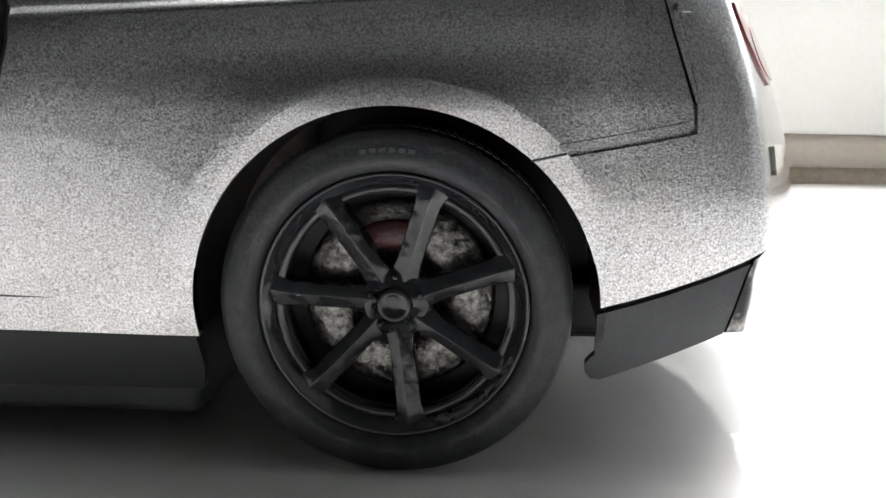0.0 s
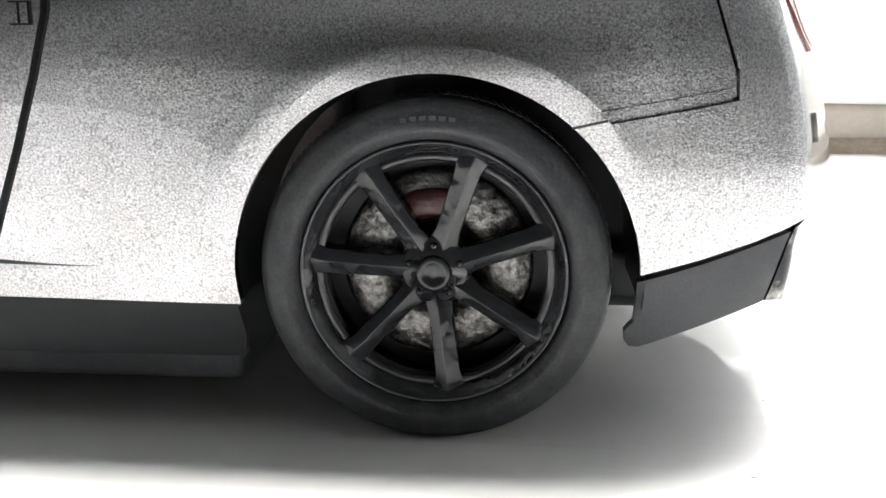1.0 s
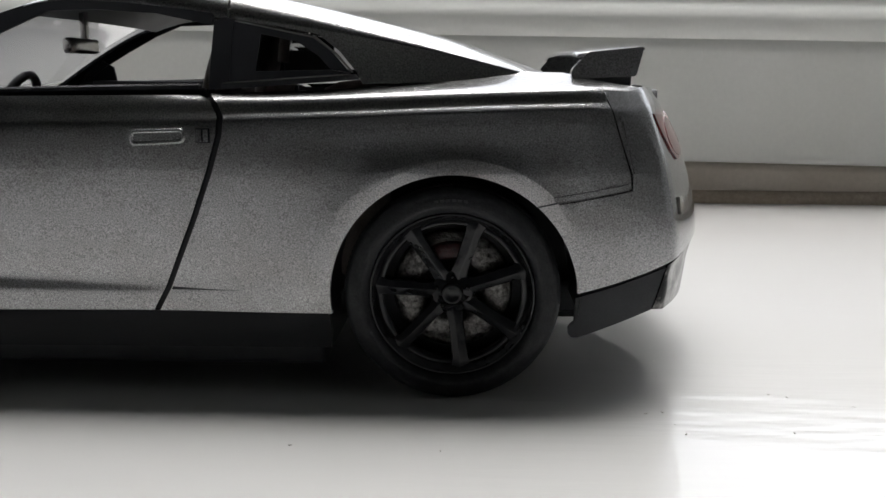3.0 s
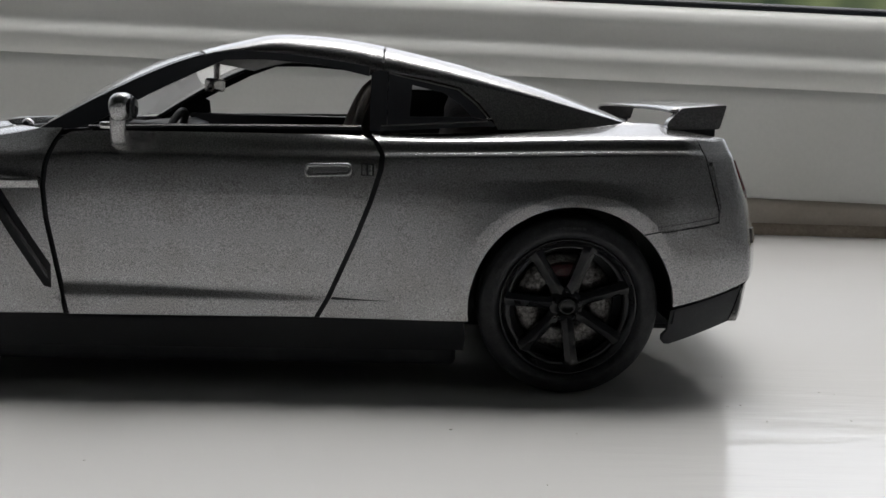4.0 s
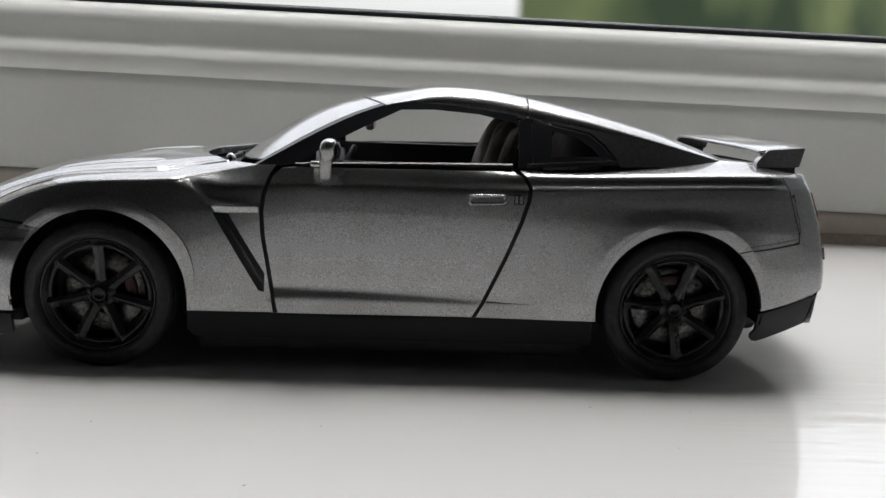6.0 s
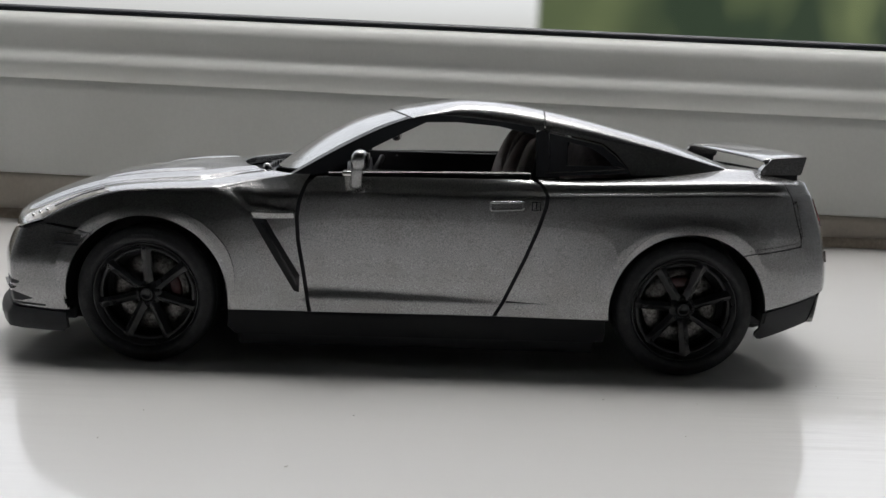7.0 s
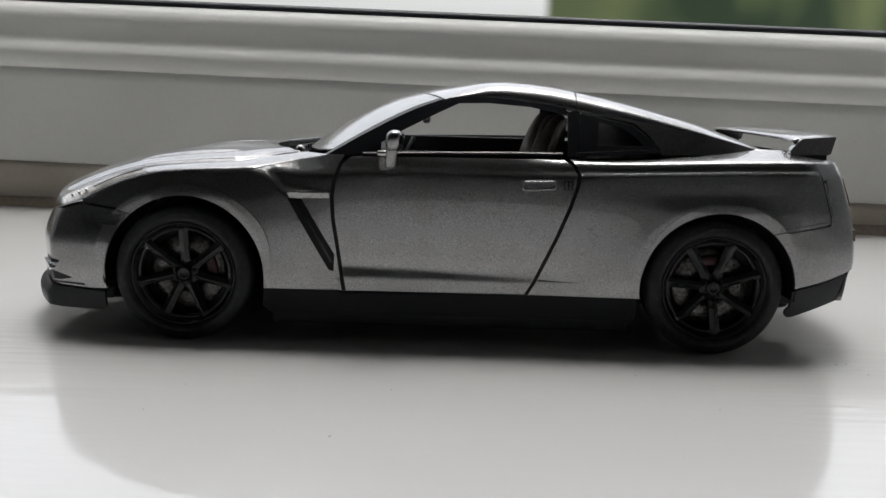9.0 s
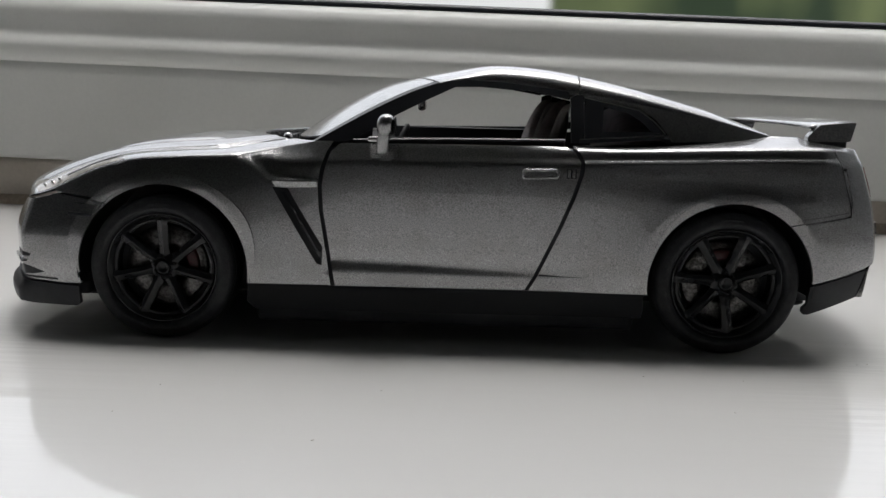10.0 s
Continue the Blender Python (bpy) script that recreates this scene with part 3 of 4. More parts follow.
# shut-line tapers and groove under the door's crease are in the panel; small strips follow
both("strip_groove", wrapped([(22.0, 38.6), (23.2, 38.6), (25.0, 30.95), (23.9, 30.95)]), skin, PAINT, car, "shallow groove", proud=0.04, edge=0.2, cell=(0.4, 0.5))
both("bumper_strip", wrapped([(22.2, 38.5), (23.0, 38.5), (24.72, 31.2), (24.1, 31.2)]), skin, PAINT, car, "narrow raised strip", proud=0.22, edge=0.4, cell=(0.4, 0.5), crisp=False)
both("strip_stud", wrapped([(23.75, 30.85), (25.1, 30.95), (25.0, 31.45), (23.75, 31.35)]), skin, PAINT, car, proud=0.34, edge=0.5, cell=(0.3, 0.3), crisp=False)
both("strip_stud", wrapped([(21.9, 38.2), (23.2, 38.2), (23.1, 38.8), (21.9, 38.8)]), skin, PAINT, car, proud=0.4, edge=0.5, cell=(0.3, 0.3), crisp=False)
# raised bead along the shut line, going on from the strip
both("bumper_strip", wrapped([(12.6, 27.62), (18.0, 28.5), (23.3, 29.35), (23.3, 29.95), (18.0, 29.08), (12.6, 28.2)]), skin, PAINT, car, "narrow raised strip", proud=0.22, edge=0.4, cell=(0.5, 0.2), crisp=False)
# paint at the bottom of the engraved lines
both("engraved_line", wrapped([(11.9, 26.9), (24.1, 28.9), (24.1, 31.4), (23.5, 31.4), (23.5, 29.5), (11.9, 27.5)]), skin, PAINT, car, proud=-0.55, edge=0, cell=(0.5, 0.3))

# crease at the door's foot tapers on, its shade painted as a black strip
both("crease_shade_line", [(-38.6, 15.2), (-33.5, 15.15), (-28.6, 15.2), (-33.5, 15.3), (-38.4, 15.6)], skin, BLACK, car, "fine black line painted as the crease's shade", proud=0.03, edge=0.2, cell=(0.6, 0.3))

# fender vent behind the front wheel
both("vent_slot", [(-92.9, 32.0), (-89.8, 31.9), (-82.75, 20.0), (-82.9, 16.2), (-84.0, 16.5)], skin, TRIM, car, "dark fender vent", proud=0.05, edge=0.2, cell=(0.8, 0.8))
both("vent_bar", [(-90.9, 31.0), (-90.3, 31.0), (-82.95, 18.4), (-83.3, 17.6)], skin, GLOSS, car, "dark metal bar in the vent", proud=0.22, edge=0.3, cell=(0.8, 0.8))
fin_skin = lambda u, z, deep=0.0: skin(u, z, deep - 0.45 * step(z, 32.0, 33.4))
both("vent_fin", [(-93.2, 33.5), (-83.9, 33.9), (-83.9, 32.2), (-92.2, 31.9)], fin_skin, PAINT, car, "raised fin over the fender vent", edge=0.9, cell=(0.6, 0.25), crisp=False)


def ring_poly(points, r, n=5):
    """A closed outline with rounded corners."""
    return rounded([((points[0][0] + points[-1][0]) / 2, (points[0][1] + points[-1][1]) / 2)] + points + [((points[0][0] + points[-1][0]) / 2, (points[0][1] + points[-1][1]) / 2)], r, n)[:-1]


def ring_mesh(points, flip):
    """A raised frame along a rounded outline: lifted edge outside, a dip inside."""
    cx, cz = np.mean([p[0] for p in points]), np.mean([p[1] for p in points])
    bm_ = bmesh.new()
    rows_ = []
    for shrink, proud in ((0.0, 0.0), (0.14, 0.22), (0.38, 0.30), (0.58, 0.12), (0.78, -0.3)):
        loop = ring_poly([(x - shrink * (1 if x > cx else -1), z - shrink * (1 if z > cz else -1)) for x, z in points], max(0.15, 0.95 - shrink))
        rows_.append([Vector(skin(u, z, -proud)) for u, z in loop + loop[:1]])
    grid_mesh(bm_, [[(p.x * MM, (-p.y if flip else p.y) * MM, p.z * MM) for p in r] for r in rows_])
    return bm_


for flip in (False, True):
    host = [o for o in car.children if o.name.startswith("door")][1 if flip else 0]
    part("handle", ring_mesh([(-42.9, 34.8), (-42.9, 37.1), (-35.3, 37.3), (-35.3, 35.2)], flip), PAINT, host)
    part("lock_plate", panel_mesh([(-33.9, 35.35), (-33.9, 37.25), (-32.0, 37.25), (-32.0, 35.35)], skin, 0.06, 0.2, (0.4, 0.4), flip, True), TRIM, host, "dark lock recess")
    part("lock", panel_mesh([(-33.75, 35.5), (-33.75, 37.1), (-33.1, 37.1), (-33.1, 35.5)], skin, 0.32, 0.4, (0.3, 0.3), flip, True), PAINT, host)
    part("lock", panel_mesh([(-32.85, 35.5), (-32.85, 37.1), (-32.2, 37.1), (-32.2, 35.5)], skin, 0.32, 0.4, (0.3, 0.3), flip, True), PAINT, host)

# ---- roof house ----
RAIL = [(-84.7, 41.4), (-76.6, 46.1), (-70.4, 49.4), (-64.3, 52.2), (-58.2, 54.1), (-52, 54.6), (-45.9, 54.2), (-38, 53.3), (-31, 52.1), (-19, 50.4), (-10, 48.8), (0, 46.8), (8, 44.9), (14, 43.6)]
rail = lambda x: curve(x, RAIL)
# black door frame and pillars with the window openings left free
a_pillar = [(-84.5, 41.3), (-76.6, 45.9), (-70.4, 49.2), (-64.3, 52.0), (-58.2, 53.9), (-54, 54.4), (-46, 54.0), (-38, 53.1), (-33.2, 52.4), (-33.2, 50.8), (-41, 52.4), (-50, 53.0), (-56.6, 52.8), (-62, 50.2), (-68.4, 46.9), (-73.0, 44.2), (-76.2, 42.2), (-79.5, 41.2)]
part("window_frame", panel_mesh(a_pillar, house, edge=0.8), TRIM, car, "black front pillar and door window frame")
slim = [(-33.2, 51.6), (-41, 52.9), (-50, 53.5), (-57.2, 53.3), (-63.2, 51.1), (-69.4, 48.1), (-74.8, 45.3), (-79.5, 42.4), (-82.0, 41.2)]
part("window_frame", panel_mesh(a_pillar[:9] + slim, house, edge=0.5, flip=True), TRIM, car, "black front pillar and door window frame")
both("sail_panel", [(-81.5, 41.3), (-73.2, 41.7), (-73.2, 45.2), (-75.6, 46.6), (-79.6, 44.2)], house, TRIM, car, "black corner panel at the foot of the pillar", proud=-0.3, edge=0.5)
both("pillar", [(-32.9, 42.2), (-32.9, 51.3), (-31.6, 51.9), (-30.2, 51.6), (-30.2, 42.3)], house, TRIM, car, "gloss black centre pillar", edge=1.0)
both("quarter_window", [(-30.1, 43.2), (-30.1, 51.3), (-25, 50.3), (-19.0, 49.0), (-16.2, 46.9), (-13.8, 44.2)], house, TINT, car, "dark tinted rear side window", edge=0.3)
both("quarter_frame", [(-13.9, 44.25), (-30.1, 43.2), (-30.1, 51.3), (-25, 50.3), (-19.0, 49.0), (-16.2, 46.9), (-13.95, 44.4), (-16.6, 44.9), (-18.2, 46.6), (-21.2, 48.5), (-26.2, 49.6), (-26.6, 44.6), (-16.5, 44.8)], house, TRIM, car, "black border of the rear side window", proud=0.12, edge=0.4, cell=(0.7, 0.5))
both("quarter_trim", [(-31.2, 42.2), (-31.2, 43.1), (-13.3, 44.2), (-12.6, 43.5)], house, BLACK, car, "black strip under the side window", proud=0.25, edge=0.5)
both("trim_edge", [(-31.0, 42.95), (-31.0, 43.15), (-14.0, 44.3), (-13.8, 44.1)], house, CHROME, car, "thin bright edge", proud=0.4, edge=0.3)
both("window_seal", [(-30.0, 51.45), (-24.9, 50.45), (-18.7, 49.2), (-15.8, 47.0), (-13.5, 44.5), (-13.7, 44.4), (-16.0, 46.85), (-18.9, 49.0), (-25.0, 50.25), (-30.0, 51.25)], house, CHROME, car, "thin pale seal of the side window", proud=0.15, edge=0.3, cell=(0.7, 0.4))
c_pillar = [(-30.0, 52.0), (-19, 50.3), (-10, 48.7), (0, 46.7), (8, 44.8), (13.5, 43.5), (8, 43.4), (-12.2, 42.9), (-13.0, 44.4), (-15.4, 47.2), (-18.4, 49.5), (-24.8, 50.8), (-30.0, 51.8)]
both("rear_pillar", c_pillar, house, PAINT, car, edge=0.8)
both("waist_strip", [(-77, 41.3), (-66, 41.7), (-50, 42.1), (-34.2, 42.3), (-34.2, 42.9), (-50, 42.6), (-66, 42.2), (-77, 41.8)], house, BLACK, car, "black weather strip along the door window", proud=0.3, edge=1.2)
both("waist_edge", [(-77, 41.75), (-66, 42.15), (-50, 42.55), (-34.2, 42.8), (-34.2, 43.05), (-50, 42.78), (-66, 42.4), (-77, 41.95)], ledge, EDGE, car, "thin glossy black edge", proud=0.45, edge=0.6)

CENTRE = [(-95, 39.6), (-86.6, 45.6), (-79.5, 49.9), (-72.4, 53.1), (-66, 54.9), (-61, 56.0), (-51.2, 57.5), (-44.1, 57.6), (-35.6, 56.9), (-26.7, 55.4), (-15.5, 53.1), (-1, 49.8), (9.2, 46.5), (20.3, 42.4)]
STATIONS = [(-84.7, -95.0), (-76.6, -86.6), (-70.4, -79.0), (-64.3, -72.0), (-60.0, -66.0), (-52, -55), (-45.9, -47), (-38, -38.5), (-31, -30.5), (-19, -17), (-10, -5), (0, 6), (8, 13), (14, 19.5)]


def roof_row(s, v0=-1.0, v1=1.0, n=25, deep=0.0):
    """A line across the roof at station s (0 at the windscreen's foot)."""
    k = min(int(s), len(STATIONS) - 2)
    f = s - k
    xr, xc = (STATIONS[k][i] * (1 - f) + STATIONS[k + 1][i] * f for i in (0, 1))
    zr, zc = rail(xr) - 0.1, curve(xc, CENTRE)
    wr = -house(xr, zr)[1] - 0.05
    row = []
    for v in np.sin(np.linspace(math.asin(v0), math.asin(v1), n)):
        a = abs(v)
        round_ = step(s, 3.5, 5.5)
        crown = (1 - round_) * (1 - a**2.6) + round_ * math.sqrt(max(0.0, 1 - a**9))
        row.append(((xc + (xr - xc) * a**2.0) * MM, wr * v * MM, (zr + (zc - zr) * crown - deep) * MM))
    return row


def roof_part(name, s0, s1, mat, label="", v0=-1.0, v1=1.0, thick=0.4, n=30, lift=0.0):
    bm_ = bmesh.new()
    across = max(12, int(150 * (v1 - v0) / 2) + 1)
    top = [roof_row(s, v0, v1, across, -lift) for s in np.linspace(s0, s1, n)]
    grid_mesh(bm_, top)
    rim = [e for e in bm_.edges if len(e.link_faces) == 1]
    for e in rim:
        e.smooth = False
    made = bmesh.ops.extrude_edge_only(bm_, edges=rim)["geom"]
    for v in made:
        if isinstance(v, bmesh.types.BMVert):
            v.co.z -= thick * MM
    return part(name, bm_, mat, car, label)


roof_part("windscreen", 0.25, 3.95, SCREEN, "clear windscreen", -0.93, 0.93, 0.3)
for v0, v1 in ((-1.0, -0.94), (0.94, 1.0)):
    roof_part("windscreen_edge", 0.0, 4.0, TRIM, "black windscreen edge", v0, v1, 0.8)
roof_part("roof", 4.03, 7.975, PAINT)
for v0, v1 in ((-1.0, -0.62), (0.62, 1.0)):
    roof_part("roof_side", 8.01, 13.0, PAINT, "", v0, v1)
roof_part("roof_rear", 8.01, 9.0, PAINT, "", -0.62, 0.62)
roof_part("rear_window", 9.0, 12.4, TINT, "dark rear window", -0.62, 0.62, 0.3, lift=-0.15)
roof_part("rear_window_foot", 12.4, 13.0, PAINT, "", -0.62, 0.62)
# black roof lining
bm = bmesh.new()
grid_mesh(bm, [roof_row(s, -0.97, 0.97, 15, 1.0) for s in np.linspace(3.6, 12.8, 24)])
part("roof_lining", bm, BLACK, car, "black roof lining")

# ---- bonnet, between the fenders' crests ----
HOOD = [(-154.8, 24.6), (-153.2, 29.2), (-149.6, 32.2), (-140, 36.1), (-130, 38.7), (-115.4, 40.9), (-102, 41.6), (-96, 41.1)]
CREST_X = [-147.5, -143, -138, -133.6, -128.4, -120.7, -111, -102.8, -95, -89, -84.5]
HOOD_X = [-154.6, -152.6, -149.6, -145, -138, -129.5, -120.5, -113, -108, -104.2, -101.2]


def bonnet_row(s, n=41, deep=0.0, v0=-1.0, v1=1.0):
    k = min(int(s), len(CREST_X) - 2)
    f = s - k
    xr, xc = CREST_X[k] * (1 - f) + CREST_X[k + 1] * f, HOOD_X[k] * (1 - f) + HOOD_X[k + 1] * f
    zr, zc = curve(xr, RIDGE), curve(xc, HOOD)
    wr = -skin(along(xr, zr), zr)[1]
    row = []
    for v in np.linspace(v0, v1, n):
        a = abs(v)
        # rounded fender top, flat, shut line, then the raised middle
        edge_ = math.sqrt(max(0.0, 1 - (max(0.0, a - 0.82) / 0.18) ** 2))
        form = 0.38 * edge_ + 0.13 * step(-a, -0.714, -0.702) + 0.12 * step(-a, -0.70, -0.60) + 0.37 * min(1.0, max(0.0, (0.64 - a) / 0.6))
        f = step(s, 0.5, 3.0)
        z = zr + (zc - zr) * ((1 - f) * (1 - a**2.6) + f * form)
        z -= f * (0.55 * step(-a, -0.84, -0.77) * (1 - step(-a, -0.72, -0.60)) - 0.45 * step(-a, -0.772, -0.760) * step(a, 0.5, 0.75))
        row.append(((xc + (xr - xc) * a**2.2) * MM, wr * v * MM, (z - deep) * MM))
    return row


bm = bmesh.new()
# its rear edge is rolled down into the cowl
grid_mesh(bm, [bonnet_row(s, 321) for s in np.linspace(1.0, 10.0, 80)] + [bonnet_row(10.0, 321, deep) for deep in (0.25, 1.7)])
part("bonnet", bm, PAINT, car)
bm = bmesh.new()
grid_mesh(bm, [bonnet_row(s, 121) for s in np.linspace(0.0, 0.97, 10)])
part("nose_strip", bm, PAINT, car)


def spot_on_bonnet(s, v):
    return Vector(bonnet_row(s, 2, 0.0, v, v + 0.001)[0])


# headlamps, swept along the crest
for side in (-1, 1):
    bm = bmesh.new()
    rows = []
    for s in np.linspace(1.25, 4.7, 26):
        f = (s - 1.25) / 3.45
        inner, outer = 0.68 + 0.24 * f, 0.985
        row = []
        for t in np.linspace(0, 1, 9):
            p = spot_on_bonnet(s, side * (outer + (inner - outer) * t))
            p.z += 0.00055 * math.sin(math.pi * t) ** 0.5 * math.sin(math.pi * min(1, f * 0.98 + 0.02)) ** 0.4 + 0.00006
            row.append(p)
        rows.append(row)
    grid_mesh(bm, rows)
    lamp = part("headlamp", bm, LAMP, car, "clear swept-back headlamp")
    # upright facets inside the lens and the long bright brow
    for s, v, tall in ((1.75, 0.93, 0.9), (2.1, 0.935, 1.0), (2.45, 0.94, 0.8)):
        bm = bmesh.new()
        p = spot_on_bonnet(s, side * v)
        box(bm, p.x - 0.00028, p.x + 0.00028, p.y - 0.0006, p.y + 0.0006, p.z - 0.0002, p.z + 0.00085 * tall, 0.0002)
        bmesh.ops.rotate(bm, verts=bm.verts[:], cent=p, matrix=Matrix.Rotation(radians(-30), 3, "Y"))
        part("lamp_facet", bm, CHROME, lamp, "bright upright facet")
    bm = bmesh.new()
    grid_mesh(bm, [[spot_on_bonnet(s, side * (0.945 + k * 0.010)) + Vector((0, 0, 0.00075 - 0.0003 * k * k)) for k in (-1, -0.5, 0, 0.5, 1)] for s in np.linspace(2.75, 4.6, 16)])
    part("lamp_brow", bm, CHROME, lamp, "bright brow of the lamp")
    # air duct on the bonnet: a shallow ridge with a dark mouth behind it
    bm = bmesh.new()
    rows = []
    for t in np.linspace(0, 1, 16):
        s = 4.6 + 3.0 * t
        half = 0.008 + 0.05 * math.sin(math.pi * min(1, t * 0.9 + 0.08)) ** 0.8
        row = []
        for k in np.linspace(-1, 1, 9):
            p = spot_on_bonnet(s, side * (0.52 + half * k))
            p.z += 0.0006 * (1 - k * k) * math.sin(math.pi * t) ** 0.6 + 0.00005
            row.append(p)
        rows.append(row)
    grid_mesh(bm, rows)
    part("bonnet_duct", bm, PAINT, car, "raised bonnet air duct")
    bm = bmesh.new()
    grid_mesh(bm, [[spot_on_bonnet(5.5 + 0.55 * t, side * (0.435 + 0.022 * k * math.sin(math.pi * (0.08 + 0.84 * t)) ** 0.6)) + Vector((0, 0, 0.0003)) for k in (-1, 0, 1)] for t in np.linspace(0, 1, 9)])
    part("duct_mouth", bm, BLACK, car, "dark duct mouth")

# cowl with wipers at the windscreen's foot
bm = bmesh.new()
grid_mesh(bm, [[((x + k * abs(v) ** 2.2) * MM, 33.0 * v * MM, (z - drop * abs(v) ** 2) * MM) for v in np.linspace(-1, 1, 25)] for x, z, k, drop in ((-102.0, 39.4, 15.0, 1.8), (-100.8, 38.8, 14.6, 1.5), (-97.0, 38.4, 11.6, 0.8), (-93.6, 39.9, 9.8, 0.0))])
part("cowl", bm, BLACK, car, "black cowl below the windscreen")
for y0, y1 in ((-20, 2), (4, 25)):
    bm = bmesh.new()
    for k in range(12):
        t = k / 11
        y = y0 + (y1 - y0) * t
        x = -96.4 + 10.5 * (abs(y) / 33) ** 2 + 1.0 * t
        box(bm, (x - 0.35) * MM, (x + 0.35) * MM, (y - 1.1) * MM, (y + 1.1) * MM, 39.6 * MM, 40.7 * MM, 0.0001)
    part("wiper", bm, BLACK, car, "moulded black wiper")

bm = bmesh.new()
bmesh.ops.create_uvsphere(bm, u_segments=16, v_segments=10, radius=1.0, matrix=Matrix.Translation((-93.3 * MM, -18.3 * MM, 41.0 * MM)) @ Matrix.Diagonal((0.0010, 0.0010, 0.0011, 1)))
pivot = part("wiper_pivot", bm, CHROME, car, "small bright wiper pivot")
bm = bmesh.new()
bmesh.ops.create_cone(bm, cap_ends=True, segments=16, radius1=0.00055, radius2=0.00045, depth=0.0008, matrix=Matrix.Translation((-93.3 * MM, -19.2 * MM, 41.1 * MM)) @ Matrix.Rotation(radians(90), 4, "X"))
part("pivot_hole", bm, TRIM, pivot, "dark hole in the pivot")
bm = bmesh.new()
box(bm, -94.2 * MM, -92.4 * MM, -19.2 * MM, -17.4 * MM, 38.8 * MM, 40.8 * MM, 0.0003)
part("pivot_stem", bm, BLACK, pivot)

# ---- boot lid, tail lamps and wing ----
bm = bmesh.new()
rows = []
for x in np.linspace(9, 31.2, 22):
    zc = curve(x, [(12, 43.5), (16, 43.0), (20, 42.2), (26, 41.8), (31, 41.6), (33.4, 41.3)])
    w = -skin(along(x, zc), zc)[1] if x < 29.3 else 14.0
    w = max(w, 6)
    line = [(x * MM, w * v * MM, (zc + 0.4 * (1 - v * v)) * MM) for v in np.linspace(-1, 1, 21)]
    rows.append([(x * MM, -(w - 0.1) * MM, (zc - 2.2) * MM), (x * MM, -(w - 0.02) * MM, (zc - 0.3) * MM)] + line + [(x * MM, (w - 0.02) * MM, (zc - 0.3) * MM), (x * MM, (w - 0.1) * MM, (zc - 2.2) * MM)])
grid_mesh(bm, rows)
part("boot_lid", bm, PAINT, car)
lens_poly = [(30.6, 39.0), (34.4, 38.6), (35.4, 35.0), (35.2, 32.6), (33.9, 32.4), (32.6, 33.9), (31.3, 36.4)]
both("tail_lamp", lens_poly, skin, LENS_RED, car, "red tail lamp lens", proud=0.25, edge=0.4, cell=(0.5, 0.5))
for u, z, r in ((36.0, 35.5, 2.8), (42.5, 36.0, 2.5)):
    both("round_lamp", [(u + r * 1.1 * math.cos(a), z + r * math.sin(a)) for a in np.linspace(0, 2 * math.pi, 25)[:-1]], skin, LENS_RED, car, "round red rear lamp", proud=0.3, edge=0.5)
both("reflector", wrapped([(31.0, 27.6), (32.6, 27.4), (32.8, 25.4), (31.3, 25.2)]), skin, LAMP, car, "small bright reflector", crisp=False, proud=0.3, edge=0.4, cell=(0.5, 0.5))
both("tail_trim", wrapped([(30.0, 18.45), (28.05, 12.1)]) + [(37, 11.6), (U_TAIL, 11.4), (U_TAIL, 20.6), (36, 19.6)], skin, WORN, car, "worn bright trim across the tail", proud=-0.45, edge=0.4, cell=(0.6, 0.6))

bm = bmesh.new()
rows = []
for v in np.linspace(-1, 1, 41):
    y = 29.5 * v
    bow = 0.9 * (1 - v * v)
    drop = 0.45 * abs(v) ** 6
    sec = [(17.4 - bow, 46.6), (16.9 - bow, 46.85), (17.1 - bow, 47.25), (17.9 - bow, 47.5), (20.5, 47.75), (23.5, 48.0), (26.0 + bow * 0.5, 48.2), (26.1 + bow * 0.5, 47.9), (23.0, 47.3), (20.0, 46.85), (17.4 - bow, 46.6)]
    rows.append([(x * MM, y * MM, (z + bow * 0.1 - drop) * MM) for x, z in sec])
vs = grid_mesh(bm, rows)
for end in (vs[0], vs[-1]):
    bm.faces.new(end[:-1])
bmesh.ops.remove_doubles(bm, verts=bm.verts[:], dist=0.00002)
wing = part("wing", bm, PAINT, car)
for side in (-1, 1):
    bm = bmesh.new()
    outline = rounded([(17.0, 43.6), (16.0, 43.8), (16.1, 44.8), (18.3, 47.15), (25.8, 47.85), (24.8, 43.9), (17.0, 43.6)], 0.4, 4)[:-1]
    for y in (30.9, 28.9):
        bm.faces.new([bm.verts.new((x * MM, side * (y - 0.05 * (z - 44)) * MM, z * MM)) for x, z in outline])
    bm.verts.ensure_lookup_table()
    n = len(outline)
    for i in range(n):
        bm.faces.new((bm.verts[i], bm.verts[(i + 1) % n], bm.verts[n + (i + 1) % n], bm.verts[n + i]))
    bmesh.ops.bevel(bm, geom=[e for e in bm.edges if e.calc_face_angle(0) > 0.8], offset=0.00025, segments=2, affect="EDGES")
    part("wing_end", bm, PAINT, wing, "", smooth=False)
    bm = bmesh.new()
    box(bm, 17.4 * MM, 24.2 * MM, side * 29.7 * MM - 0.0011, side * 29.7 * MM + 0.0011, 0.0412, 0.0444, 0.0003)
    part("wing_foot", bm, BLACK, wing, "black wing foot")

